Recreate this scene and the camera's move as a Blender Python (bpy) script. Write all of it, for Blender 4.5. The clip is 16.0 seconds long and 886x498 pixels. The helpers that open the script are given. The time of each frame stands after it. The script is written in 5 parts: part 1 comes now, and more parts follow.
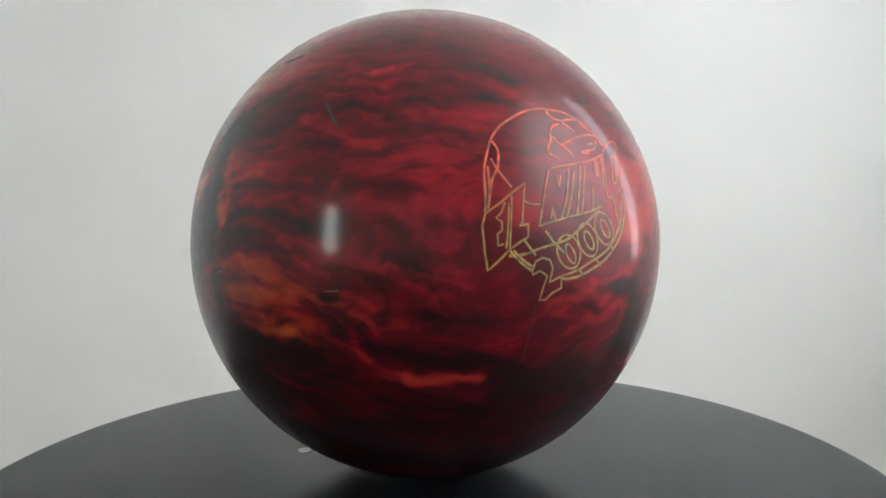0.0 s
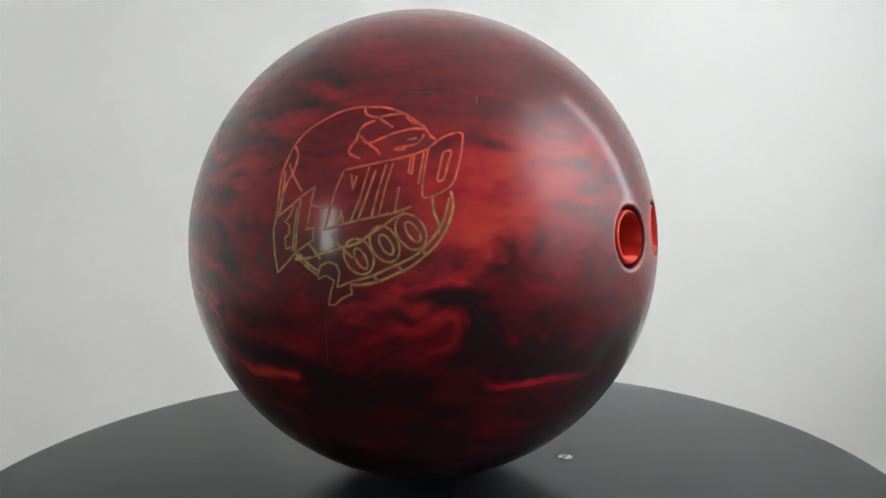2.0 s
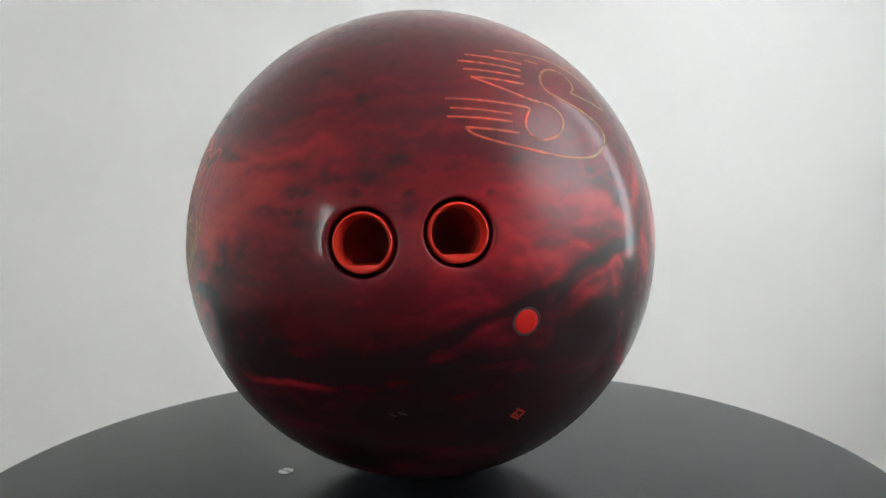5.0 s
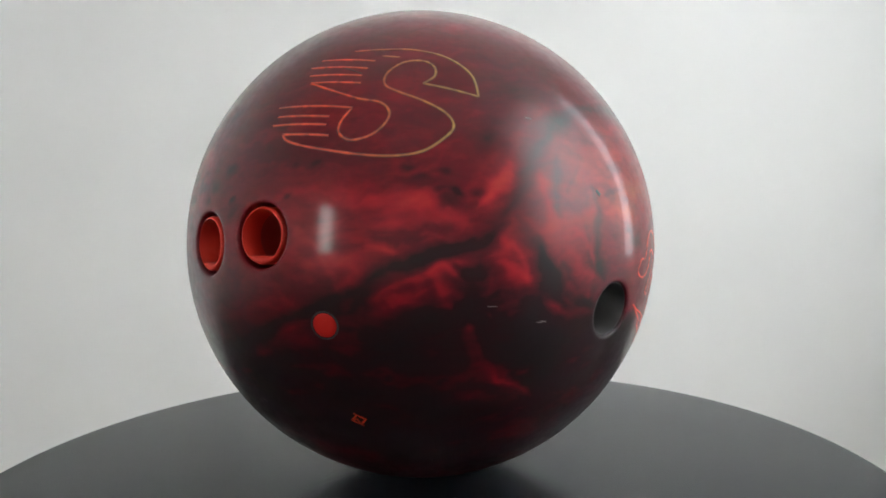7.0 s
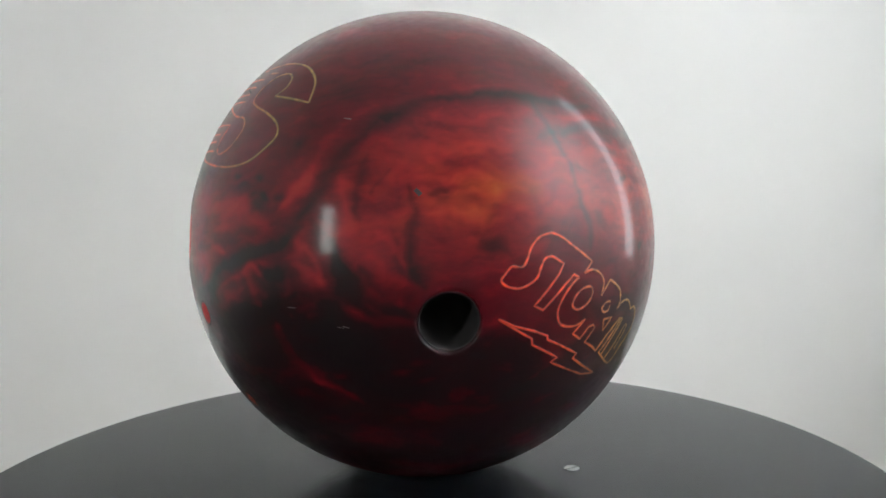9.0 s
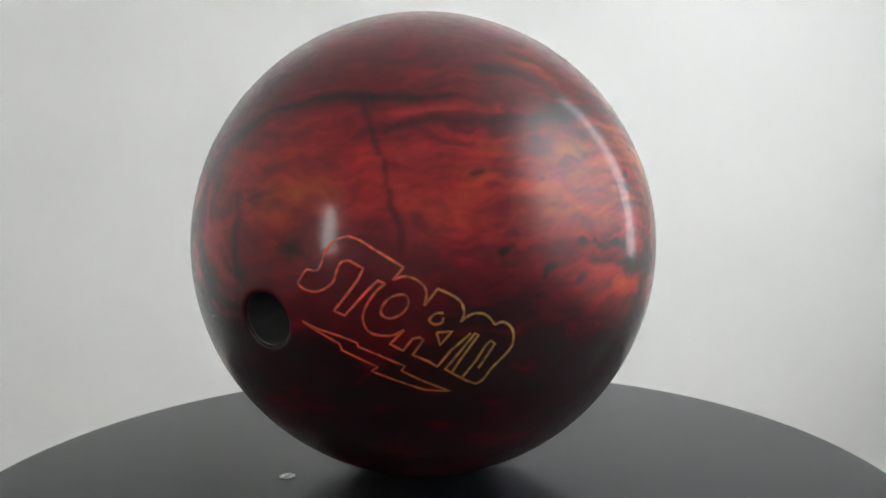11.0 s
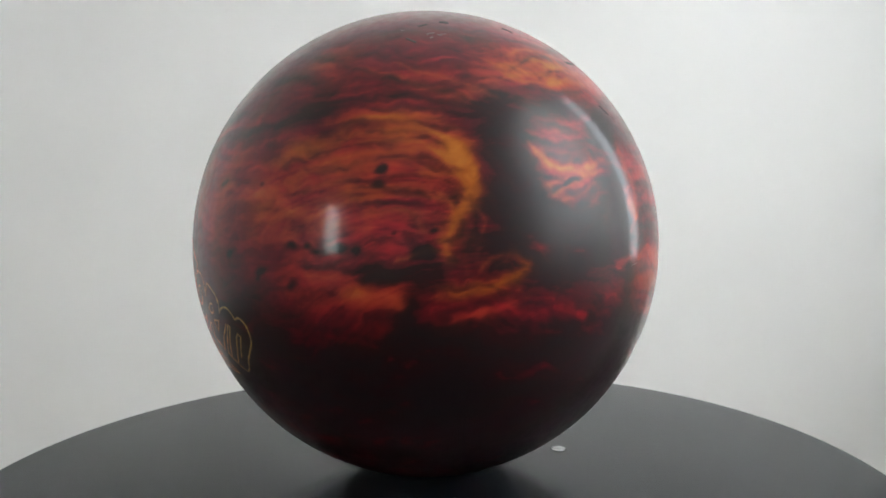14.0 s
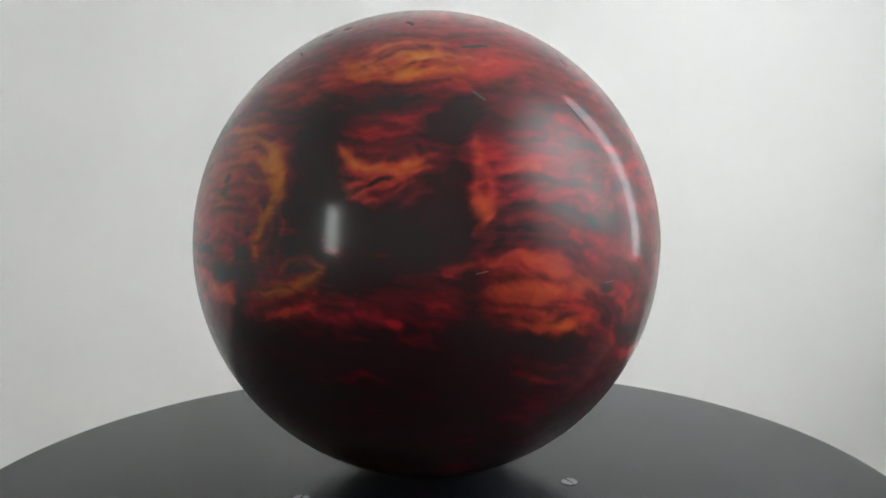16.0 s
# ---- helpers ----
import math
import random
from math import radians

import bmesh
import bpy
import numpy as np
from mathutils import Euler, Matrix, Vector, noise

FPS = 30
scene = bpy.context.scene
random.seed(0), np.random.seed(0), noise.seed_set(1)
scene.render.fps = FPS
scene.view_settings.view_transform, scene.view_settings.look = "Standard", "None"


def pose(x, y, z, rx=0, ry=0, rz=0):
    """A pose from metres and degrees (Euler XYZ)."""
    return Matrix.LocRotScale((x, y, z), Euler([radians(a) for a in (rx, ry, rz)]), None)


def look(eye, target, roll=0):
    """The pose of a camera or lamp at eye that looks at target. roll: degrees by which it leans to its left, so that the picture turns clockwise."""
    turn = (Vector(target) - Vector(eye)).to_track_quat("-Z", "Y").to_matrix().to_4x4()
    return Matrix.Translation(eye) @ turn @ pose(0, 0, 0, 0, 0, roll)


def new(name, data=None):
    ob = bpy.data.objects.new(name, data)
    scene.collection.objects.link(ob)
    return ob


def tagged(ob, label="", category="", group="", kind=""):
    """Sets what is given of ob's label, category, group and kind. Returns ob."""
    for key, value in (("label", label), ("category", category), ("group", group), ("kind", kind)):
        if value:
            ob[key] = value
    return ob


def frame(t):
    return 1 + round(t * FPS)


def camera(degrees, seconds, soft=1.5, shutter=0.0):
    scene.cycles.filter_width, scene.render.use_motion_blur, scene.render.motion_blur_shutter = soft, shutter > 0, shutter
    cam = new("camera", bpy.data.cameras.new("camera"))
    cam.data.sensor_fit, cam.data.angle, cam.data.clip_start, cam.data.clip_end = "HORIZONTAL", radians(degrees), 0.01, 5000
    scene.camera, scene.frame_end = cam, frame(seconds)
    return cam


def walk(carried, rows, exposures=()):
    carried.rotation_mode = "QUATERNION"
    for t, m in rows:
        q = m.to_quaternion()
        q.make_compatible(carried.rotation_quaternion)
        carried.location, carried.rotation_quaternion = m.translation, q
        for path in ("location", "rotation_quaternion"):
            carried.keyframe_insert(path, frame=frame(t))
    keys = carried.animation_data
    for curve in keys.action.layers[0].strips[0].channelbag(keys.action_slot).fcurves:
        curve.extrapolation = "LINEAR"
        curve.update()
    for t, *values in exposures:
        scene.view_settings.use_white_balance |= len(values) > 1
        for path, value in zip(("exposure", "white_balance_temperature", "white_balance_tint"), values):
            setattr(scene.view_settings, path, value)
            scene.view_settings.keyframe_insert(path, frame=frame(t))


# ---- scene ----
R = 0.10795          # ball radius: a regulation 8.5 inch ball
TURN = 19.044        # degrees the turntable turns in a second, clockwise from above

cam = camera(67.49, 16.0, soft=1.8)
CAM = pose(0, -0.32457, 0.11497, 88.338, 0, -1.497) @ pose(0, 0, 0, 0, 0, -0.934)
walk(cam, [(0.0, CAM), (16.0, CAM)], exposures=[(0.0, 0.17), (16.0, 0.17)])

# ---- world and light ----
world = bpy.data.worlds.new("sky")
scene.world = world
world.use_nodes = True
wn = world.node_tree.nodes
sky = wn.new("ShaderNodeTexSky")
sky.sky_type, sky.sun_disc = "NISHITA", False
sky.sun_elevation, sky.sun_rotation = radians(35), radians(200)
world.node_tree.links.new(sky.outputs[0], wn["Background"].inputs["Color"])
wn["Background"].inputs["Strength"].default_value = 0.12


def window_light(name, m, width, height, power, colour):
    lamp = bpy.data.lights.new(name, "AREA")
    lamp.shape, lamp.size, lamp.size_y, lamp.energy, lamp.color = "RECTANGLE", width, height, power, colour
    ob = new(name, lamp)
    ob.matrix_world = m
    return ob


# daylight standing in the window openings
window_light("window_daylight", look((1.69, 0.525, 0.90), (0.0, 0.525, 0.90)), 0.21, 1.84, 6.0, (0.88, 0.95, 1.0))
window_light("window_daylight", look((1.69, -0.55, 0.92), (0.0, -0.55, 0.92)), 0.90, 1.30, 118.0, (0.94, 0.966, 1.0))
window_light("window_daylight", look((-1.81, -1.97, 0.46), (0.0, -1.97, 0.46)), 0.40, 0.86, 13.0, (0.95, 1.0, 0.98))


# ---- materials ----
def material(name):
    m = bpy.data.materials.new(name)
    m.use_nodes = True
    nt = m.node_tree
    return m, nt, nt.nodes["Principled BSDF"]


def node(nt, kind, **values):
    n = nt.nodes.new("ShaderNode" + kind)
    for key, value in values.items():
        n.inputs[key].default_value = value
    return n


def ramp(nt, source, stops):
    n = nt.nodes.new("ShaderNodeValToRGB")
    while len(n.color_ramp.elements) < len(stops):
        n.color_ramp.elements.new(0.5)
    for e, (at, colour) in zip(n.color_ramp.elements, stops):
        e.position, e.color = at, (*colour, 1)
    nt.links.new(source, n.inputs["Fac"])
    return n.outputs["Color"]


def grey(v):
    return (v, v, v)


def surface(name, colours, scale, rough, bump=0.05, bump_scale=400.0, metal=0.0, specular=0.5):
    """A plain surface whose colour drifts between two tones, with fine grain in the relief and gloss."""
    m, nt, b = material(name)
    at = node(nt, "TexCoord").outputs["Object"]
    big = node(nt, "TexNoise", Scale=scale, Detail=4.0, Roughness=0.6)
    fine = node(nt, "TexNoise", Scale=bump_scale, Detail=3.0)
    for n in (big, fine):
        nt.links.new(at, n.inputs["Vector"])
    nt.links.new(ramp(nt, big.outputs["Fac"], [(0.3, colours[0]), (0.7, colours[1])]), b.inputs["Base Color"])
    nt.links.new(ramp(nt, fine.outputs["Fac"], [(0.2, grey(rough - 0.05)), (0.8, grey(rough + 0.05))]), b.inputs["Roughness"])
    bm = node(nt, "Bump", Strength=bump, Distance=0.001)
    nt.links.new(fine.outputs["Fac"], bm.inputs["Height"])
    nt.links.new(bm.outputs["Normal"], b.inputs["Normal"])
    b.inputs["Metallic"].default_value = metal
    b.inputs["Specular IOR Level"].default_value = specular
    return m


def resin():
    """Polished pearl urethane: maroon to red by the swirl, amber where the ember is, under a thin gloss."""
    m, nt, b = material("swirled_resin")
    at = node(nt, "TexCoord").outputs["Object"]
    squash = node(nt, "Mapping", Scale=(1.0, 1.0, 2.6))
    nt.links.new(at, squash.inputs["Vector"])
    fine = node(nt, "TexNoise", Scale=62.0, Detail=6.0, Roughness=0.66, Distortion=0.8)
    nt.links.new(squash.outputs["Vector"], fine.inputs["Vector"])
    tone, ember = nt.nodes.new("ShaderNodeAttribute"), nt.nodes.new("ShaderNodeAttribute")
    tone.attribute_name, ember.attribute_name = "tone", "ember"
    mix = nt.nodes.new("ShaderNodeMath")
    mix.operation = "MULTIPLY_ADD"
    mix.inputs[1].default_value = 0.22
    nt.links.new(fine.outputs["Fac"], mix.inputs[0])
    nt.links.new(tone.outputs["Fac"], mix.inputs[2])
    low = nt.nodes.new("ShaderNodeMath")
    low.operation = "SUBTRACT"
    low.inputs[1].default_value = 0.11
    nt.links.new(mix.outputs[0], low.inputs[0])
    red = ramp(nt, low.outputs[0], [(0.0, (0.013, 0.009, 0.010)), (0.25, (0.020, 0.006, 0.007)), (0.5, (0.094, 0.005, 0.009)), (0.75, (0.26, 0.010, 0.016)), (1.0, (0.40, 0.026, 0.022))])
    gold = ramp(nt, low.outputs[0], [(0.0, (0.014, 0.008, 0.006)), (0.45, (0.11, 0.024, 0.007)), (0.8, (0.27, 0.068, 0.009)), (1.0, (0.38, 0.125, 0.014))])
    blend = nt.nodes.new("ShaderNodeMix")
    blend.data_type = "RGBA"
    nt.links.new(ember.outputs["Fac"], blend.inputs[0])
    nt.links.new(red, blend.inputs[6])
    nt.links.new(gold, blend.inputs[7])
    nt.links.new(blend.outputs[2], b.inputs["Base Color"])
    scuff = node(nt, "TexNoise", Scale=260.0, Detail=3.0)
    nt.links.new(at, scuff.inputs["Vector"])
    nt.links.new(ramp(nt, scuff.outputs["Fac"], [(0.3, grey(0.30)), (0.75, grey(0.40))]), b.inputs["Roughness"])
    # the polish gains towards grazing view
    facing = node(nt, "LayerWeight", Blend=0.45)
    for socket, low_, high_ in (("Coat Weight", 0.40, 0.62), ("Specular IOR Level", 0.08, 0.26)):
        span = node(nt, "MapRange")
        span.inputs["From Min"].default_value, span.inputs["From Max"].default_value = 0.25, 0.85
        span.inputs["To Min"].default_value, span.inputs["To Max"].default_value = low_, high_
        nt.links.new(facing.outputs["Facing"], span.inputs["Value"])
        nt.links.new(span.outputs["Result"], b.inputs[socket])
    b.inputs["Coat Roughness"].default_value = 0.13
    bm = node(nt, "Bump", Strength=0.03, Distance=0.0006)
    nt.links.new(scuff.outputs["Fac"], bm.inputs["Height"])
    nt.links.new(bm.outputs["Normal"], b.inputs["Normal"])
    return m


def groove_paint():
    """Engraving paint that fades from orange red to old gold, its edges darkened as channel shadow."""
    m, nt, b = material("engraving_paint")
    fade = nt.nodes.new("ShaderNodeAttribute")
    fade.attribute_name = "fade"
    edge_shade_wear = nt.nodes.new("ShaderNodeAttribute")
    edge_shade_wear.attribute_name = "edge_shade_wear"
    blend = nt.nodes.new("ShaderNodeMix")
    blend.data_type = "RGBA"
    blend.inputs[7].default_value = (0.012, 0.006, 0.006, 1)
    nt.links.new(edge_shade_wear.outputs["Fac"], blend.inputs[0])
    nt.links.new(blend.outputs[2], b.inputs["Base Color"])
    nt.links.new(ramp(nt, fade.outputs["Fac"], [(0.15, (0.95, 0.065, 0.011)), (0.5, (0.56, 0.13, 0.018)), (0.85, (0.42, 0.23, 0.034))]), blend.inputs[6])
    b.inputs["Roughness"].default_value = 0.45
    return m


RESIN, PAINT = resin(), groove_paint()
WALL = surface("wall_paint", [(0.825, 0.82, 0.802), (0.865, 0.86, 0.842)], 1.4, 0.85, 0.12, 220.0, specular=0.2)
CEILING = surface("ceiling_paint", [(0.82, 0.82, 0.81), (0.86, 0.86, 0.85)], 1.6, 0.9, 0.1, 200.0, specular=0.2)
FLOOR = surface("floor_boards", [(0.50, 0.46, 0.40), (0.58, 0.53, 0.46)], 3.0, 0.55, 0.1, 120.0)
PLINTH = surface("plinth_paint", [(0.05, 0.05, 0.05), (0.07, 0.07, 0.07)], 6.0, 0.6)
BLACK = surface("satin_black", [(0.009, 0.0105, 0.0125), (0.014, 0.016, 0.0185)], 18.0, 0.22, 0.03, 1500.0, specular=0.22)
STEEL = surface("screw_steel", [(0.34, 0.34, 0.34), (0.5, 0.5, 0.5)], 300.0, 0.32, 0.05, 2500.0, metal=1.0)
NICK = surface("nick_white", [(0.10, 0.08, 0.08), (0.16, 0.13, 0.13)], 300.0, 0.6)
SLOT = surface("slot_dirt", [(0.02, 0.02, 0.02), (0.04, 0.04, 0.04)], 300.0, 0.8)
# the grip's red rubber again, darkened to stand for shade deep in the hole
BORE = surface("shaded_red_rubber", [(0.26, 0.016, 0.012), (0.33, 0.022, 0.015)], 90.0, 0.6, 0.06, 900.0)
RUBBER = surface("red_rubber", [(0.54, 0.022, 0.012), (0.62, 0.032, 0.016)], 90.0, 0.48, 0.06, 900.0, specular=0.3)
PLUG = surface("red_dot_plastic", [(0.40, 0.009, 0.006), (0.47, 0.013, 0.008)], 120.0, 0.45, specular=0.15)
SLUG = surface("dark_slug_plastic", [(0.030, 0.027, 0.027), (0.048, 0.044, 0.044)], 60.0, 0.38, 0.06, 800.0)


# ---- building ----
def smooth(mesh):
    mesh.polygons.foreach_set("use_smooth", [True] * len(mesh.polygons))


def part(name, bm, mat, parent=None, label="", soft=False):
    mesh = bpy.data.meshes.new(name)
    bm.to_mesh(mesh)
    bm.free()
    mesh.materials.append(mat)
    if soft:
        smooth(mesh)
    ob = new(name, mesh)
    ob.parent = parent
    return tagged(ob, label)


def box(bm, lo, hi):
    v = bmesh.ops.create_cube(bm, size=1)["verts"]
    for p in v:
        p.co = Vector([lo[i] if p.co[i] < 0 else hi[i] for i in range(3)])
    return v


def lathe(bm, profile, steps=128):
    """A solid of revolution about z from (radius, height) pairs; open where the profile is."""
    rings = []
    for rad, z in profile:
        rings.append([bm.verts.new((rad * math.cos(k * math.tau / steps), rad * math.sin(k * math.tau / steps), z)) for k in range(steps)])
    for a, b in zip(rings, rings[1:]):
        for k in range(steps):
            bm.faces.new((a[k], a[(k + 1) % steps], b[(k + 1) % steps], b[k]))
    return rings


# ---- the room ----
X0, X1, Y0, Y1, Z0, Z1, TH = -1.75, 1.6, -3.3, 1.3, -0.85, 1.95, 0.12


def plain_wall(name, lo, hi, mat, label):
    bm = bmesh.new()
    box(bm, lo, hi)
    return tagged(part(name, bm, mat), label, "wall", kind="structure")


def holed_wall(name, x0, x1, openings, label):
    """A side wall from blocks round its window openings (y0, y1, z0, z1), given from south to north."""
    bm = bmesh.new()
    at = Y0
    for y0, y1, z0, z1 in openings:
        box(bm, (x0, at, Z0), (x1, y0, Z1))
        box(bm, (x0, y0, Z0), (x1, y1, z0))
        box(bm, (x0, y0, z1), (x1, y1, Z1))
        at = y1
    box(bm, (x0, at, Z0), (x1, Y1, Z1))
    return tagged(part(name, bm, WALL), label, "wall", kind="structure")


plain_wall("wall_north", (X0 - TH, Y1, Z0), (X1 + TH, Y1 + TH, Z1), WALL, "plain off-white painted wall behind the turntable")
plain_wall("wall_south", (X0 - TH, Y0 - TH, Z0), (X1 + TH, Y0, Z1), WALL, "plain off-white painted rear wall")
holed_wall("wall_west", X0 - TH, X0, [(-2.18, -1.76, 0.02, 0.90)], "off-white painted side wall with a small window")
holed_wall("wall_east", X1, X1 + TH, [(-1.01, -0.09, 0.26, 1.58), (0.41, 0.64, -0.03, 1.83)], "off-white painted side wall with a broad window and a narrow one")
tagged(plain_wall("floor", (X0 - TH, Y0 - TH, Z0 - 0.1), (X1 + TH, Y1 + TH, Z0), FLOOR, "brown floor under the table"), category="floor")
tagged(plain_wall("ceiling", (X0 - TH, Y0 - TH, Z1), (X1 + TH, Y1 + TH, Z1 + 0.1), CEILING, "plain white ceiling"), category="ceiling")



def curtain_cloth():
    """Thin white cloth that lets a little daylight through."""
    m, nt, b = material("curtain_cloth")
    weave = node(nt, "TexNoise", Scale=500.0, Detail=2.0)
    nt.links.new(node(nt, "TexCoord").outputs["Object"], weave.inputs["Vector"])
    veil = node(nt, "BsdfTranslucent")
    nt.links.new(ramp(nt, weave.outputs["Fac"], [(0.3, grey(0.24)), (0.7, grey(0.30))]), veil.inputs["Color"])
    nt.links.new(ramp(nt, weave.outputs["Fac"], [(0.3, grey(0.60)), (0.7, grey(0.66))]), b.inputs["Base Color"])
    b.inputs["Roughness"].default_value = 0.9
    add = nt.nodes.new("ShaderNodeAddShader")
    nt.links.new(b.outputs[0], add.inputs[0])
    nt.links.new(veil.outputs[0], add.inputs[1])
    nt.links.new(add.outputs[0], nt.nodes["Material Output"].inputs["Surface"])
    return m


# a thin curtain hangs in soft folds before the broad window
bm = bmesh.new()
rows_c = []
for k in range(241):
    y = -3.26 + 3.44 * k / 240
    x = X1 - 0.30 + 0.022 * math.sin(k * 0.55) + 0.010 * math.sin(k * 1.21)
    rows_c.append((bm.verts.new((x, y, Z0 + 0.02)), bm.verts.new((x, y, Z1 - 0.02))))
for k in range(1, 13):  # its end turns back to the wall
    rows_c.append(tuple(bm.verts.new((X1 - 0.30 + 0.29 * k / 12, 0.18 + 0.15 * k / 12 + 0.008 * math.sin(k * 1.3), z)) for z in (Z0 + 0.02, Z1 - 0.02)))
for (va, vb), (vc, vd) in zip(rows_c, rows_c[1:]):
    bm.faces.new((va, vc, vd, vb))
tagged(part("window_curtain", bm, curtain_cloth(), soft=True), "thin white curtain drawn before the broad window", "curtain", kind="structure")

# the table that carries the turntable and the camera, below the view
TABLE_TOP = -0.12
table = tagged(new("table"), "plain dark table under the turntable", "table")
bm = bmesh.new()
box(bm, (-0.75, -1.0, TABLE_TOP - 0.03), (0.75, 0.24, TABLE_TOP))
bmesh.ops.bevel(bm, geom=bm.edges[:], offset=0.003, segments=2, affect="EDGES")
part("tabletop", bm, PLINTH, table)
for lx in (-0.69, 0.69):
    for ly in (-0.94, 0.18):
        bm = bmesh.new()
        box(bm, (lx - 0.025, ly - 0.025, Z0), (lx + 0.025, ly + 0.025, TABLE_TOP - 0.03))
        part("leg", bm, PLINTH, table)
bm = bmesh.new()
lathe(bm, [(0.0, TABLE_TOP), (0.13, TABLE_TOP), (0.13, -0.016), (0.127, -0.013), (0.0, -0.013)], 64)
bmesh.ops.remove_doubles(bm, verts=bm.verts, dist=1e-6)
tagged(part("drum_stand", bm, PLINTH), "dark round drum that carries the platter", "stand")

# ---- the turntable ----
turntable = tagged(new("turntable"), "round satin black turntable with three slotted steel screws", "turntable")
bm = bmesh.new()
RT = 0.2118
lathe(bm, [(0.0, -0.013), (RT - 0.0008, -0.013), (RT, -0.012), (RT, -0.0012), (RT - 0.0004, -0.0004), (RT - 0.0012, 0.0), (0.12, 0.0), (0.05, 0.0), (0.0, 0.0)], 256)
bmesh.ops.remove_doubles(bm, verts=bm.verts, dist=1e-6)
part("platter", bm, BLACK, turntable)


def screw(radius, angle, slot):
    """A countersunk slotted screw head, two half discs with a slot between them."""
    rs, gap, top = 0.0037, 0.00055, 0.00035
    bm = bmesh.new()
    for side in (1, -1):
        a0 = math.asin(gap / rs)
        edge = [(rs * math.cos(a), side * rs * math.sin(a)) for a in np.linspace(a0, math.pi - a0, 18)]
        rim = [bm.verts.new((x, y, 0.0001)) for x, y in edge]
        lid = [bm.verts.new((x * 0.93, y if abs(y) < gap * 1.5 else y * 0.93, top)) for x, y in edge]
        n = len(edge)
        for k in range(n):
            j = (k + 1) % n
            bm.faces.new((rim[k], rim[j], lid[j], lid[k]) if side > 0 else (rim[j], rim[k], lid[k], lid[j]))
        bm.faces.new(lid if side > 0 else lid[::-1])
    ob = part("screw", bm, STEEL, turntable, "slotted steel countersunk screw")
    ob.matrix_basis = pose(radius * math.cos(angle), radius * math.sin(angle), 0, 0, 0, slot)
    bm = bmesh.new()
    lathe(bm, [(0.0, 0.00012), (rs * 1.06, 0.00012)], 32)
    bmesh.ops.remove_doubles(bm, verts=bm.verts, dist=1e-7)
    part("slot", bm, SLOT, ob, "dark slot and seat of the screw")


screw(0.0683, 0.723, 88)
screw(0.0691, 2.810, 20)
screw(0.0694, 4.898, 57)

# ---- the ball ----
ball = tagged(new("bowling_ball"), "glossy marbled red and black bowling ball on the turntable", "bowling ball")
NLON, NLAT = 960, 480


def spot(lon, lat):
    lon, lat = radians(lon), radians(lat)
    return np.array([math.cos(lat) * math.cos(lon), math.cos(lat) * math.sin(lon), math.sin(lat)])


def axes(lon, lat):
    """The way out, the way east and the way north at a place on the ball."""
    c = spot(lon, lat)
    e = np.array([-math.sin(radians(lon)), math.cos(radians(lon)), 0.0])
    return c, e, np.cross(c, e)


def value_noise(p, seed):
    """Smooth noise from -1 to 1 at an array of points."""
    i = np.floor(p).astype(np.int64)
    f = p - i
    f = f * f * (3 - 2 * f)
    total = np.zeros(len(p))
    for dx in (0, 1):
        for dy in (0, 1):
            for dz in (0, 1):
                h = (i[:, 0] + dx) * 374761393 + (i[:, 1] + dy) * 668265263 + (i[:, 2] + dz) * 2147483647 + seed * 1274126177
                h = ((h ^ (h >> 13)) * 1274126177) & 0x7FFFFFFF
                h = ((h ^ (h >> 16)) & 0xFFFF) / 32767.5 - 1
                w = (f[:, 0] if dx else 1 - f[:, 0]) * (f[:, 1] if dy else 1 - f[:, 1]) * (f[:, 2] if dz else 1 - f[:, 2])
                total += h * w
    return total


def clouds(p, seed, octaves=4):
    total, amp = np.zeros(len(p)), 1.0
    for k in range(octaves):
        total += amp * value_noise(p * 2.0 ** k + 7.3 * k, seed + k)
        amp *= 0.55
    return total


lon_grid, lat_grid = np.meshgrid(np.arange(NLON) * math.tau / NLON, (np.arange(1, NLAT) / NLAT - 0.5) * math.pi)
lon_grid, lat_grid = lon_grid.ravel(), lat_grid.ravel()
UNIT = np.stack([np.cos(lat_grid) * np.cos(lon_grid), np.cos(lat_grid) * np.sin(lon_grid), np.sin(lat_grid)], 1)
UNIT = np.concatenate([UNIT, [[0, 0, -1], [0, 0, 1]]])
# the pour of the resin bends everything a little
bend = np.stack([clouds(UNIT * 5 + 20 * k, 11 + 5 * k, 4) for k in range(3)], 1)
curl = np.stack([clouds(UNIT * 16 + 20 * k, 15 + 5 * k, 3) for k in range(3)], 1)
FLOW = UNIT + 0.020 * bend + 0.006 * curl
FLOW /= np.linalg.norm(FLOW, axis=1)[:, None]
GRAIN = clouds(FLOW * np.array([7.0, 7.0, 15.0]), 71, 3)
tone, ember = np.zeros(len(UNIT)), np.zeros(len(UNIT))


def blob(lon, lat, wide, high, tilt, dark, gold):
    """A cloud of colour, half-widths in degrees, its long axis tilted from east towards north."""
    c, e, n = axes(lon, lat)
    near = np.nonzero(FLOW @ c > math.cos(radians(min(3.0 * max(wide, high), 100))))[0]
    q = FLOW[near]
    x, y, a = np.degrees(q @ e), np.degrees(q @ n), radians(tilt)
    u, v = (x * math.cos(a) + y * math.sin(a)) / wide, (y * math.cos(a) - x * math.sin(a)) / high
    w = np.exp(-0.9 * (u * u + v * v) ** 1.25) * np.clip(1 + 0.75 * GRAIN[near], 0, 2.2)
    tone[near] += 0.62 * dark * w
    ember[near] += 0.75 * gold * w


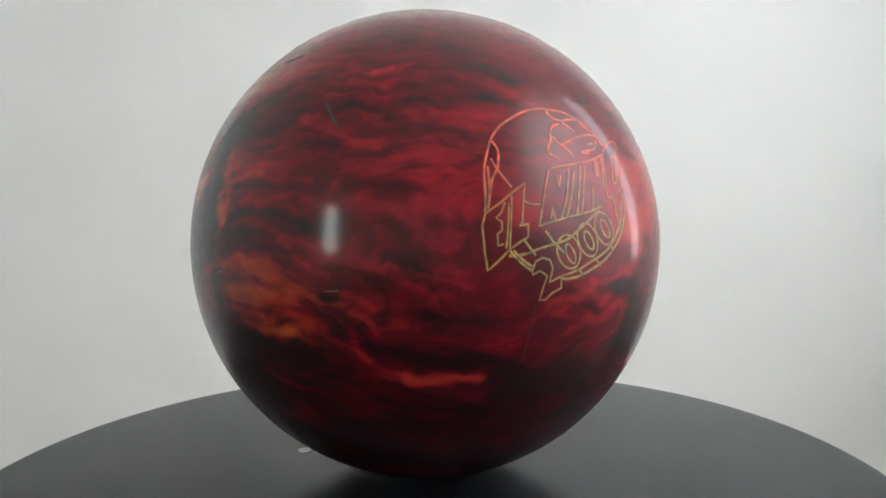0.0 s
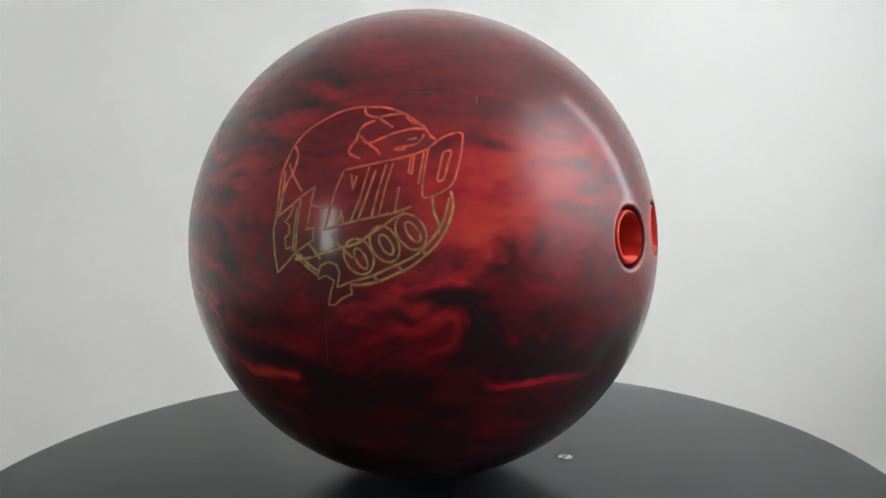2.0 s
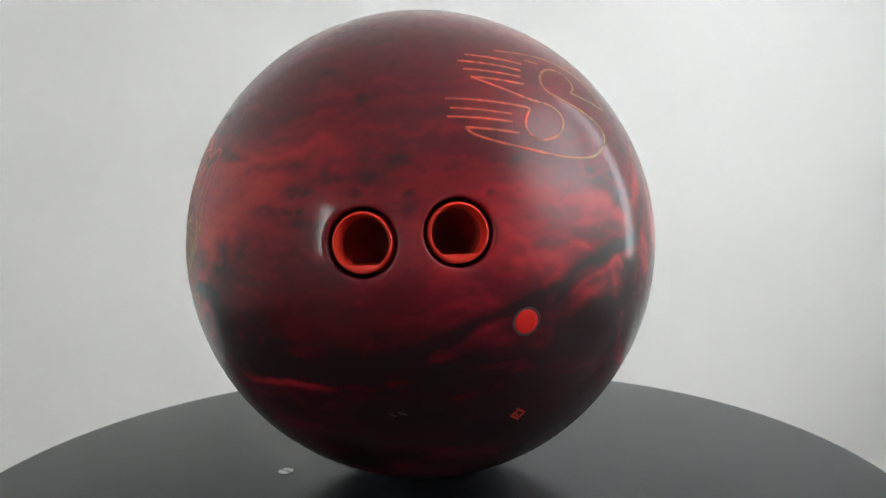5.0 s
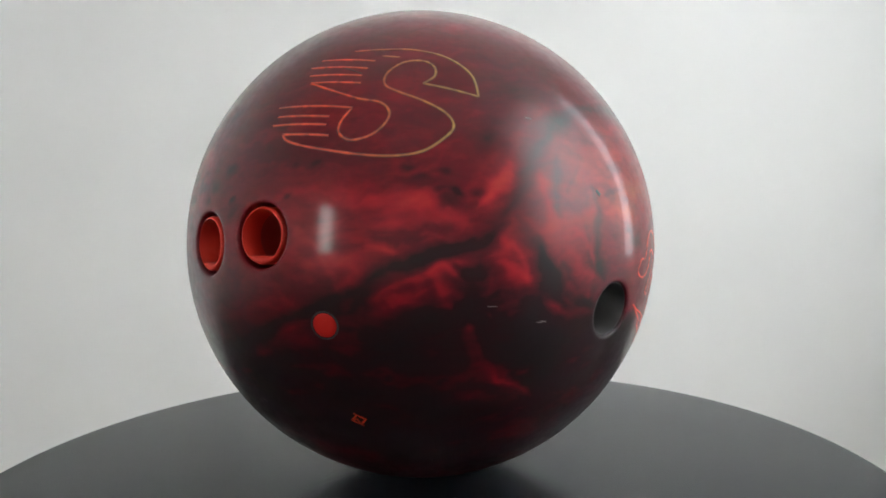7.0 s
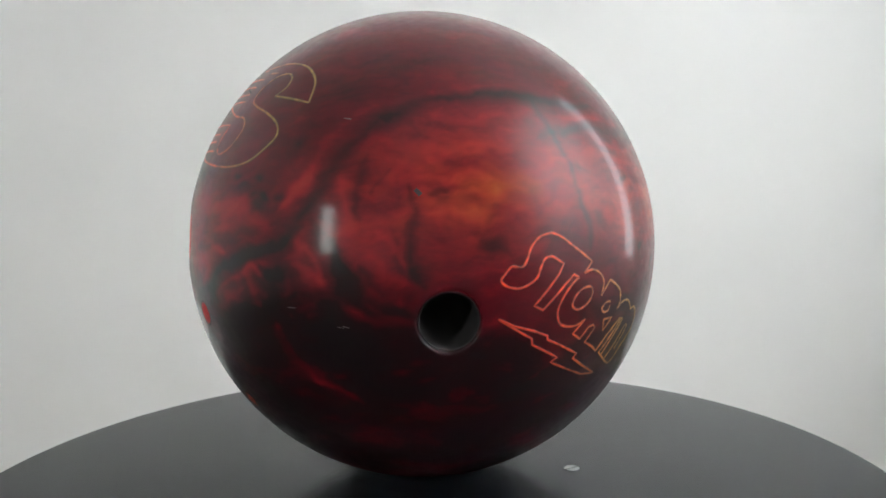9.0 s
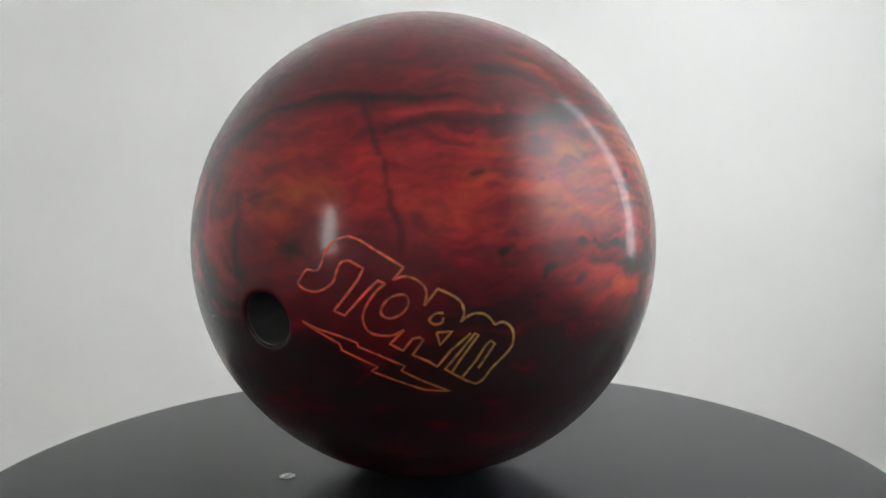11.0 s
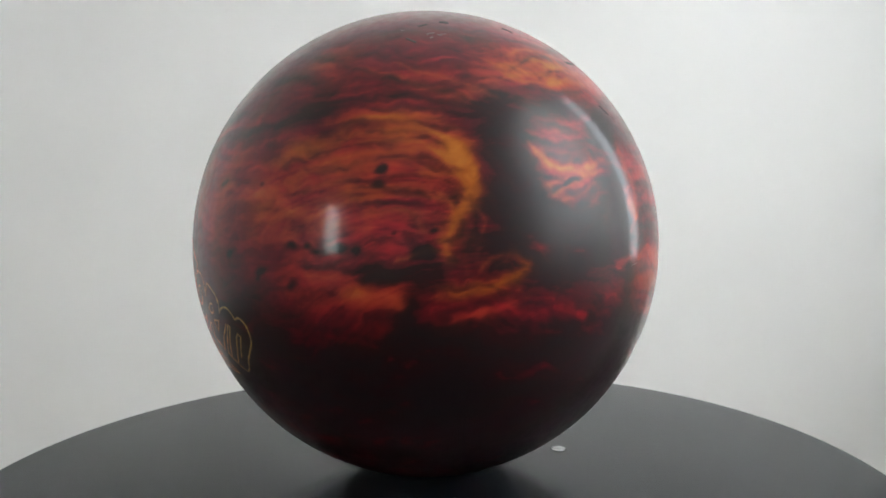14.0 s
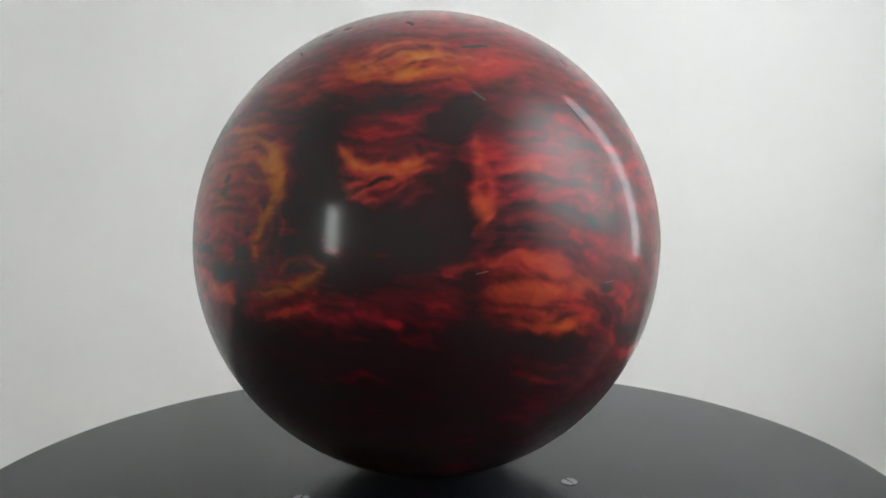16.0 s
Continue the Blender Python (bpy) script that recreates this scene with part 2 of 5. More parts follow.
def vein(line, width, dark, gold):
    """A band of colour along a line of places, thicker and thinner by the grain."""
    pts = [spot(*p) for p in line]
    # soften the corners
    fine = []
    for k in range(len(pts) - 1):
        p0, p1, p2, p3 = pts[max(k - 1, 0)], pts[k], pts[k + 1], pts[min(k + 2, len(pts) - 1)]
        for s in np.linspace(0, 1, 5)[: 5 if k == len(pts) - 2 else 4]:
            fine.append(0.5 * (2 * p1 + (p2 - p0) * s + (2 * p0 - 5 * p1 + 4 * p2 - p3) * s * s + (3 * p1 - p0 - 3 * p2 + p3) * s ** 3))
    mid = np.mean(fine, axis=0)
    mid /= np.linalg.norm(mid)
    reach = max(math.acos(min(1, float(p @ mid) / np.linalg.norm(p))) for p in fine) + radians(3 * width)
    near = np.nonzero(FLOW @ mid > math.cos(min(reach, 3.1)))[0]
    q = FLOW[near]
    best, along = np.full(len(q), 9.0), np.zeros(len(q))
    for k, (a, b) in enumerate(zip(fine, fine[1:])):
        d = b - a
        s = np.clip((q - a) @ d / (d @ d), 0, 1)
        dist = np.linalg.norm(q - a - s[:, None] * d, axis=1)
        along = np.where(dist < best, (k + s) / (len(fine) - 1), along)
        best = np.minimum(best, dist)
    taper = np.clip(np.minimum(along, 1 - along) * 6 + 0.45, 0, 1)
    if dark < 0:
        width, dark = 0.95 * width, 0.68 * dark
    w = np.degrees(best) / (width * taper * np.clip(1 + 0.35 * GRAIN[near], 0.4, 1.6))
    w = np.exp(-1.1 * w ** 1.7) * taper
    tone[near] += 0.8 * dark * w
    ember[near] += 0.75 * gold * w


def swirl(lon, lat, reach, tight, dark, gold, seed, west=1.0, east=1.0):
    """Rings of pigment drawn round a place, as where the pour was stirred."""
    c, e, n = axes(lon, lat)
    near = np.nonzero(FLOW @ c > math.cos(radians(reach)))[0]
    q = FLOW[near]
    x, y = q @ e, q @ n
    x = np.where(x < 0, x * west, x * east)
    d = np.hypot(x, y) + 1e-6
    r = np.degrees(d)
    w = clouds(np.stack([r * tight, 1.3 * x / d, 1.3 * y / d], 1), seed, 3)
    fade = np.clip(1 - r / reach, 0, 1) ** 0.6 * np.clip(r / 4, 0, 1) * (np.clip(0.3 + 6 * y, 0, 1) if west != 1 else 1)
    tone[near] += dark * w * fade
    ember[near] += gold * np.clip(w, -0.5, 1) * fade


# the general drift of the pour: soft clouds and streaks that run round the ball
tone += 0.46 + 0.12 * clouds(FLOW * 2.6, 31, 3)
c_s, e_s, n_s = axes(-128, -8)
fall = 0.40 * np.clip(0.5 - 3 * FLOW[:, 2], 0, 1) * np.clip(FLOW @ c_s * 2 - 0.4, 0, 1)
run = FLOW.copy()
run[:, 2] += fall * (FLOW @ e_s)
streak = clouds(run * np.array([6.0, 6.0, 24.0]) + 0.4 * bend, 41, 3)
lash = clouds(run * np.array([13.0, 13.0, 55.0]) + 0.8 * bend, 45, 3)
streaky = np.clip(0.25 + 0.85 * np.clip(FLOW @ c_s * 1.4 - 0.1, 0, 1) + 0.4 * np.clip(FLOW @ spot(195, 10) * 1.4 - 0.1, 0, 1), 0, 1)
tone += (0.15 * streak + 0.15 * lash) * streaky
ember += 0.10 * np.clip(clouds(FLOW * 4.0, 51, 3), 0, 1) * np.clip(FLOW @ spot(180, 10) * 2, 0, 1)
# amber eye: streaks that bow round one place, soot spots and a small curl
blob(170.1, 13.4, 17.9, 10.6, -1, 0.20, 0.10)
blob(-178.6, 15.4, 6.1, 4.8, -21, 0.06, 0.15)
vein([(148.2, 12.6), (155.5, 15.2), (164.5, 17), (173.1, 18.2), (-179.5, 17.8), (-174.1, 14.9)], 2, 0.25, 0.5)
vein([(144.7, 15.6), (154.9, 19.2), (165.2, 21.2), (175.2, 21.9), (-177.3, 20.2), (-173.4, 17.4)], 1.6, 0.22, 0.45)
vein([(153.9, 23.6), (163.7, 24.9), (172.9, 25.1), (-179.2, 24.7)], 1.6, 0.2, 0.25)
vein([(157.8, 38.4), (169.9, 34.3), (180, 30.9), (-171.7, 28.6)], 1.4, 0.25, 0.35)
vein([(168, 38.9), (178.9, 34.5), (-171.2, 31.1), (-166.3, 29.7)], 1, 0.25, 0.35)
vein([(160.6, 9.9), (169.1, 11.2), (175.2, 11), (179.3, 9.2)], 1.2, 0.22, 0.4)
vein([(165, 5.8), (171.1, 6.7), (175.6, 5.7), (177.4, 3.1)], 1.2, 0.2, 0.35)
vein([(156.3, 7.1), (162.9, 8.5), (169.1, 9.2)], 1.3, 0.2, 0.3)
vein([(175.2, 14.4), (-178.6, 14.3), (-174.4, 12.8)], 1, 0.22, 0.5)
vein([(144.7, 43), (162.8, 36.3), (175.1, 32.4), (-175.3, 29.3), (-168.4, 26.3)], 1, -0.55, 0)
vein([(163.5, 26.1), (172.8, 26.5), (-178, 25.7), (-171.8, 23.8)], 0.7, -0.4, 0)
vein([(147.5, 16.3), (157.5, 18.2), (165.4, 19.2), (170.9, 19.9)], 0.6, -0.4, 0)
vein([(160.5, 11.4), (169, 13.3), (176.2, 13.8), (-178.7, 12.7)], 0.5, -0.4, 0)
vein([(169.1, 30), (177.5, 28.2), (-174.3, 27), (-169.8, 25.2)], 0.7, -0.45, 0)
vein([(151.2, 10.4), (158.2, 12.2), (164.8, 12.7)], 0.6, -0.4, 0)
vein([(175.2, 17.1), (-178.6, 16.3), (-174.5, 13.8)], 0.5, -0.35, 0)
vein([(165, 7.9), (171.1, 8.5), (176.1, 8)], 0.5, -0.4, 0)
vein([(164.9, -5.1), (170, -5.3), (175, -4.2), (-179.1, -4.7)], 1.2, -0.75, 0)
vein([(-179.6, 10.2), (-177.4, 7.2), (-177, 3.2), (-179, -0.2)], 1, -0.5, 0)
vein([(-175.7, 11.2), (-174.3, 7.2), (-174.8, 2.2), (-176.6, -1.8)], 1.1, -0.55, 0)
vein([(154.6, 20.6), (161.5, 23.2), (169.6, 23.4)], 0.8, -0.35, 0)
blob(150.7, 25.1, 9, 4.8, 15, -0.35, 0)
blob(141, 21.7, 5, 12.8, 69, -0.15, 0)
blob(177, -1.3, 2.7, 1.2, 14, -1.1, 0)
blob(-179.8, 1.3, 1.6, 0.8, 18, -0.8, 0)
blob(174.6, 0.4, 2, 0.5, 0, -0.4, 0)
blob(168.4, 14.7, 0.9, 0.7, 6, -0.8, 0)
blob(167.5, 11.9, 0.8, 0.6, 7, -0.8, 0)
blob(164.5, 0.4, 0.9, 0.7, 6, -0.8, 0)
blob(161.1, 0.9, 1, 0.7, 6, -0.8, 0)
blob(155, 0.9, 0.9, 0.6, 6, -0.8, 0)
blob(151, 0.3, 1.1, 0.7, 10, -0.8, 0)
blob(-177.8, 9, 0.6, 0.4, 9, -0.8, 0)
blob(178.5, 3.7, 0.7, 0.5, 8, -0.8, 0)
blob(171.1, 2.4, 0.6, 0.4, 9, -0.8, 0)
blob(-176, 4.2, 2.8, 7, 0, -0.15, 0.25)
vein([(-174.2, -5), (-172.2, -2.4), (-168.3, -1.5), (-165.5, -3), (-166, -5), (-169.3, -6.6), (-172.9, -7.9), (-179.1, -8.3)], 0.8, 0.35, 0.6)
vein([(176.9, -9.3), (-176, -8.9), (-169.8, -7.6), (-165.2, -5.1)], 0.9, 0.25, 0.45)
blob(-170.4, -3.9, 2.1, 1, -3, -0.6, 0)
blob(165.8, -8.1, 8.3, 3.3, -8, 0.34, 0.06)
blob(157.5, -2.5, 6.9, 3.6, 0, 0.25, 0.05)
blob(156.4, 4.6, 8.2, 3.6, -1, 0.22, 0.05)
blob(160.1, -11.8, 5.5, 1.9, 1, 0.25, 0)
vein([(175.5, -5.6), (173.9, -10.1), (172.1, -14.9)], 1.6, -0.6, 0)
blob(-179, -14.5, 7.1, 2.8, -2, -0.3, 0)
blob(-172.8, -12.3, 2.7, 1.3, -12, 0.28, 0.05)
blob(-167.4, -16.9, 3.5, 1.6, -14, 0.28, 0.05)
blob(-156.5, -10.8, 4.1, 1.5, -12, 0.28, 0.05)
blob(-160.9, -16, 3.2, 1.1, -14, 0.28, 0.05)
blob(169.5, -14.9, 4, 1.3, -11, 0.28, 0.05)
blob(163.9, -17.2, 3.7, 1.1, -9, 0.28, 0.05)
# dark bay with flames in it
blob(-166.5, 20, 5.7, 8.9, 2, -0.75, 0)
blob(-165.8, 7.1, 7.4, 7.2, 9, -0.75, 0)
blob(-155.8, 0.9, 11.1, 5.8, -1, -0.8, 0)
blob(-161.3, 28.3, 9.1, 3.6, 5, -0.5, 0)
blob(-171.9, 2.1, 2.6, 6, 0, -0.4, 0)
blob(-149.6, 27.3, 19.1, 4.9, -2, -0.5, 0)
blob(-166.7, 8.8, 5.7, 12.7, -2, -0.6, 0)
blob(-151.2, 2, 12.1, 5.4, -1, -0.75, 0)
blob(-144.2, 11.4, 6, 9.3, 0, -0.35, 0)
vein([(-138.4, 29), (-139.5, 19.9), (-139.7, 10.3), (-139.4, 0.4), (-137.8, -11.7), (-136.6, -23.1)], 3, -0.8, 0)
blob(-168, 21.9, 5, 6.2, -4, -0.35, 0)
vein([(-165.8, 28.5), (-157.6, 25.7), (-148.4, 25.8), (-142.6, 27.6)], 1.2, 0.3, 0)
vein([(-168.5, 23.7), (-160.6, 21.4), (-152.7, 21.1), (-145, 23.9)], 0.9, 0.2, 0)
blob(-153.4, 14.6, 9, 6, 4, -0.32, 0)
vein([(-162.2, 20.4), (-160.1, 17.5), (-155.6, 15.5), (-152.4, 15.4)], 1.1, 0.55, 0.3)
vein([(-161.8, 10.9), (-156.5, 12.4), (-151.3, 14.1), (-146, 16.8)], 1.1, 0.55, 0.35)
vein([(-157.4, 9.9), (-151.3, 11.7), (-146.4, 14.9)], 1, 0.5, 0.2)
vein([(-159.4, 15.8), (-153.4, 14.6), (-148.3, 16.1)], 0.9, 0.4, 0.15)
vein([(-155.9, 11.5), (-152.1, 12.7)], 0.6, -0.9, 0)
vein([(-157.6, 13.5), (-151.3, 13.3)], 0.5, -0.4, 0)
blob(-146.8, 6.9, 3.9, 2.8, -1, 0.16, 0.12)
# amber shore above the bay
blob(-150.3, 39, 17.1, 6.4, 2, 0.35, 0.45)
blob(-119.5, 38.5, 12, 5.7, -5, 0.4, 0.05)
vein([(-166.1, 34.2), (-159.7, 36.7), (-152.8, 37.1), (-144.6, 41.3), (-130.3, 39.5)], 1.1, 0.3, 0.5)
vein([(-162.6, 41.3), (-150.9, 45.2), (-138.4, 44)], 1.1, 0.3, 0.5)
vein([(-152.5, 34), (-144.8, 35.3), (-135.4, 36.5)], 1.1, 0.3, 0.5)
vein([(-154.6, 39.8), (-150.5, 41.4), (-146.8, 38.6), (-149.4, 35.7), (-152.8, 36.8)], 1.1, 0.3, 0.5)
vein([(-164, 36.6), (-154.8, 41), (-143, 44.3)], 0.6, -0.55, 0)
vein([(-155.2, 34.9), (-147.5, 38.3), (-136, 40.6)], 0.6, -0.55, 0)
vein([(-160.2, 32.9), (-149.8, 32.4), (-139.8, 33.6)], 0.6, -0.55, 0)
# ember field beyond the bay
vein([(-136.3, 21.3), (-135.6, 16.6), (-136.5, 11.1)], 1.3, 0.36, 0.3)
vein([(-137.6, 11.1), (-135.4, 8.5), (-133, 6.3)], 1.8, 0.5, 0.3)
vein([(-134, 6.5), (-136.3, 4.1), (-137.9, 3.3)], 1, 0.45, 0.2)
blob(-136.2, 7.3, 2.6, 1.8, 0, 0.35, 0.2)
blob(-126, 20.2, 8.4, 7.2, 2, 0.3, 0)
blob(-122, 4.2, 14.2, 7.3, 0, 0.12, 0)
blob(-125.2, -10.7, 14.4, 4.3, -9, 0.55, 0.2)
blob(-131.2, -3.7, 6.5, 2.2, -11, 0.4, 0.15)
blob(-118.2, -5.2, 9.7, 2.7, -10, 0.4, 0.15)
vein([(-132.6, 14.7), (-126.9, 14.6), (-123.2, 15.2)], 0.9, 0.5, 0.15)
vein([(-131.1, 5.1), (-124.3, 5.7), (-115.5, 3.6)], 1, 0.4, 0.1)
vein([(-135.4, -2.6), (-128, -1.3), (-118.3, -2.9)], 1, 0.4, 0.3)
vein([(-136.4, -7.6), (-127.8, -6.9), (-113.6, -8.7)], 1.1, 0.35, 0.3)
vein([(-130.8, -13.1), (-121, -14.8), (-111.1, -13.3)], 1.1, 0.35, 0.25)
vein([(-142.4, -4.5), (-139.5, -2.5), (-135.4, -1.6)], 1.2, 0.45, 0.1)
vein([(-130.8, 9.8), (-125.2, 9.3), (-116.2, 10)], 1, 0.35, 0.05)
vein([(-132.7, 13.2), (-123.7, 12.3), (-114.4, 11.6)], 0.9, -0.5, 0)
vein([(-133.3, 1.1), (-126.8, 1.5), (-119.7, 0.3), (-111.2, 0.9)], 1, -0.6, 0)
vein([(-131, 7.7), (-119.3, 7.3), (-110.8, 5.7)], 0.8, -0.5, 0)
vein([(-134.4, -5.7), (-125.6, -5.1), (-113.9, -6.5)], 0.6, -0.5, 0)
vein([(-135.3, -9.9), (-126.5, -9.9), (-117.5, -11.5)], 0.6, -0.45, 0)
vein([(-133.3, 3.3), (-125.7, 3)], 0.7, -0.4, 0)
vein([(-129.4, 21.2), (-121.9, 20.9), (-115.3, 19.5)], 0.6, -0.3, 0)
vein([(-134.1, -11.9), (-127.4, -12.2), (-119.8, -13.8)], 0.5, -0.4, 0)
blob(-127.9, -18.3, 13.5, 2.8, -9, -0.55, 0)
blob(-126, -22, 8, 2.5, -6, 0.3, 0)
blob(-115.4, -17.6, 2.7, 1, -5, -0.6, 0)
blob(-134.8, -18.4, 2.7, 2.3, -3, -0.3, 0)
# amber edge west of the bay
vein([(-179.3, 20.1), (-176, 16.4), (-175.7, 11.1), (-178, 4.8), (180, -1)], 2, 0.4, 0.6)
vein([(-174.6, 15.4), (-173.9, 11.1), (-175.4, 6.4)], 1, 0.3, 0.7)
vein([(-179.5, 0.6), (-178.7, -3.8)], 1, 0.35, 0.6)
blob(176.5, -1.1, 1.6, 1.1, 0, -1, 0)
blob(-178.6, -2.5, 0.9, 1.3, 0, -0.7, 0)
blob(-177.3, 2.7, 0.7, 1, 0, -0.6, 0)
vein([(179, -7.1), (-173.7, -6.8), (-167.9, -5.5), (-164.6, -2.9)], 0.8, 0.3, 0.5)
blob(-177.9, -13.6, 9.2, 2, 0, 0.42, 0.1)
blob(-167.4, -15.1, 9.2, 3.2, 3, 0.22, 0)
blob(-152.7, -13.5, 1.4, 1, 0, 0.45, 0)
blob(-161.7, -11.8, 2.8, 1.1, 1, 0.35, 0)
blob(172.3, -8.6, 2.9, 2.6, 3, 0.45, 0.2)
blob(-161.2, -20.5, 6.7, 1.5, 3, 0.14, 0)
blob(-157.6, -7.4, 16.3, 2.3, 1, -0.35, 0)
# clouded red field between the lettered side and the amber eye
blob(134.9, 11.5, 18.8, 8.4, -2, 0.25, 0.14)
blob(144.2, 9.2, 6, 3, -1, 0.1, 0.25)
blob(132.7, 12.6, 4.8, 3.2, -2, 0.05, 0.25)
blob(150.6, 18.6, 7.2, 2.2, 8, 0.15, 0.35)
blob(150.8, 39.5, 6.7, 5.5, 9, 0.2, 0.4)
blob(156, -8, 8.9, 3.1, -10, 0.3, 0.15)
blob(164.7, -8.3, 3.4, 2.1, -3, 0.25, 0.25)
vein([(107.4, 28.6), (112, 18.1), (114.6, 9), (116.4, -0.5)], 0.8, -0.55, 0)
vein([(112.4, 22.8), (123.9, 24), (136, 25.4), (147.5, 25), (162.1, 27.8)], 1.2, -0.55, 0)
vein([(108.8, 29.5), (122.2, 29.6), (135.6, 28.8)], 1, -0.4, 0)
vein([(134.3, 36.7), (145.2, 35.4), (152.8, 32.4), (156.4, 31)], 2.4, -0.5, 0)
vein([(140.9, 21), (149.5, 19.7), (157.1, 18.4)], 0.8, -0.3, 0)
vein([(129.3, 13.2), (131.5, 13.7)], 0.8, -0.7, 0)
vein([(149.5, 17.5), (157.9, 15.9), (165.7, 14.4)], 0.5, -0.35, 0)
vein([(132.9, -1.1), (137.1, -0.1)], 0.7, -0.4, 0)
vein([(157, 0.1), (162.4, 1), (165.7, -0.1)], 0.9, -0.5, 0)
vein([(140.8, -9.2), (146.9, -7.7), (154, -6.9)], 0.7, -0.3, 0)
vein([(153.3, 11.2), (159.6, 10.6), (166.2, 9.6)], 0.6, -0.35, 0)
vein([(121.3, 31.8), (132.3, 32.9), (140.2, 32.2)], 0.8, -0.3, 0)
vein([(112.7, 26), (124.5, 26.7), (138.3, 26.9)], 1.2, 0.35, 0)
vein([(129.8, 19.2), (140.9, 21), (151.8, 20.9)], 1.4, 0.2, 0.1)
vein([(154, 3.1), (161.4, 4.5), (168.1, 3.4)], 1.2, 0.3, 0.2)
vein([(141.2, 5.8), (151.1, 6.6), (159.3, 5.5)], 1.1, 0.2, 0.2)
vein([(149.3, 11.7), (156.5, 12.4), (164.1, 11.2)], 1, 0.2, 0.25)
vein([(155, -4.9), (161.3, -4.1), (166.9, -5.3)], 1.2, 0.3, 0.1)
vein([(137.1, 1.4), (145.1, 2.2), (153, 1.1)], 1.1, 0.2, 0.05)
blob(134.7, -0.6, 0.9, 0.7, 13, -0.8, 0)
blob(144, -4.1, 1.1, 0.8, 15, -0.8, 0)
blob(143.2, -5.4, 0.7, 0.5, 16, -0.8, 0)
blob(151.7, -6.8, 1, 0.7, 11, -0.8, 0)
blob(156.8, 0.1, 1, 0.7, 11, -0.8, 0)
blob(168.4, 14.7, 1, 0.6, 14, -0.8, 0)
blob(168.4, 12.1, 1, 0.6, 11, -0.8, 0)
blob(141.9, 12.5, 0.6, 0.5, 9, -0.8, 0)
blob(165, -0.1, 0.9, 0.6, 13, -0.8, 0)
blob(169.3, -5.4, 4.7, 2.2, 16, -0.6, 0)
blob(174, -13.2, 4, 6.2, 4, -0.4, 0)
blob(168.9, -20.9, 7.3, 3.3, 4, 0.25, 0)
blob(134, -16.1, 14.9, 8.2, -15, -0.42, 0)
blob(156.7, -21.1, 12.1, 5.5, -4, -0.35, 0)
# broad dark vein, the rose cloud under it and the thumb hole
vein([(38.5, -3.4), (47, -1), (55.6, 2.8), (60.9, 7.3), (64.6, 12.9), (68.6, 18.1), (74.9, 23.3), (81.7, 26.9), (88.9, 29.2), (97.9, 30.4), (110.4, 29.2), (125.7, 29.3)], 1.7, -0.62, 0)
vein([(55.1, 8.3), (58.8, 11.9), (62, 15.1)], 1.3, 0.5, 0)
vein([(61.9, 16.2), (68, 23.2), (74.7, 27.2)], 1.2, 0.15, 0)
blob(87.5, 11.2, 19.6, 12.1, 0, 0.3, 0.14)
blob(91.6, 10.7, 6.7, 6.2, 0, 0.08, 0.3)
blob(100.9, 10.1, 3.2, 3.2, 0, 0.05, 0.2)
blob(72.3, 1.5, 5.6, 5.5, -1, 0.22, 0)
blob(66.1, 2.6, 3.8, 3.5, -2, 0.12, 0)
blob(113, 15.8, 7.5, 7.3, 3, 0.15, 0)
blob(84.6, 38.7, 35.7, 7.2, 4, -0.14, 0)
vein([(67.1, 0.6), (67.4, -4.4), (70.8, -9.5), (74.8, -12.1), (80.4, -13.8)], 2.2, -0.75, 0)
vein([(81, 11.8), (81.5, 6.3), (79.8, 0.4), (80.6, -4.6), (83.1, -7.6)], 1, -0.65, 0)
vein([(76.4, 4.4), (77.3, -1.5), (79.1, -5.5)], 0.8, -0.3, 0)
blob(93.8, 1.1, 2.7, 1.4, -2, -0.5, 0)
blob(85.3, 10.6, 1, 0.8, 0, -0.5, 0)
blob(84.2, 9.7, 0.6, 0.6, 0, -0.4, 0)
vein([(105.9, 20.7), (114.2, 23.6), (134.8, 27)], 1.1, -0.4, 0)
vein([(101.6, 11.2), (104.5, 3.9), (109.4, 1.7)], 1.2, -0.2, 0)
vein([(41.4, -4.7), (47.3, -5.6), (48.2, -8.9), (51, -13.2), (52.6, -17.7), (56.5, -23), (63.4, -27.1), (69, -30.5)], 1.2, 0.35, 0)
vein([(45.1, -3.7), (48.7, -3), (51.3, -5.5), (50.2, -10.1)], 1.4, 0.45, 0)
vein([(59.1, -2.6), (63.4, -6.6), (68.5, -11.2), (74.7, -13.7), (79.4, -13.2)], 1.8, 0.5, 0)
vein([(72, -6.4), (76, -9.5), (79, -10.1)], 0.9, 0.35, 0)
vein([(71.2, -2.4), (74, -7.5), (78.9, -11.7)], 0.6, -0.4, 0)
blob(55.1, -5.5, 3.1, 4.5, 1, -0.6, 0)
blob(66.1, -20.6, 10.6, 6.3, -27, -0.5, 0)
blob(97.4, -27.8, 31.5, 8.8, -14, -0.35, 0)
vein([(54.3, -10.8), (60.8, -16.7), (69.6, -20.5)], 2.6, -0.4, 0)
vein([(80.9, -15.1), (75.5, -17.2), (72.1, -20.7)], 1, 0.2, 0)
vein([(92.6, -13.4), (97.1, -14.5)], 1.2, 0.3, 0)
vein([(57.8, -21), (61.3, -25.2), (68.1, -29)], 1.6, 0.15, 0)
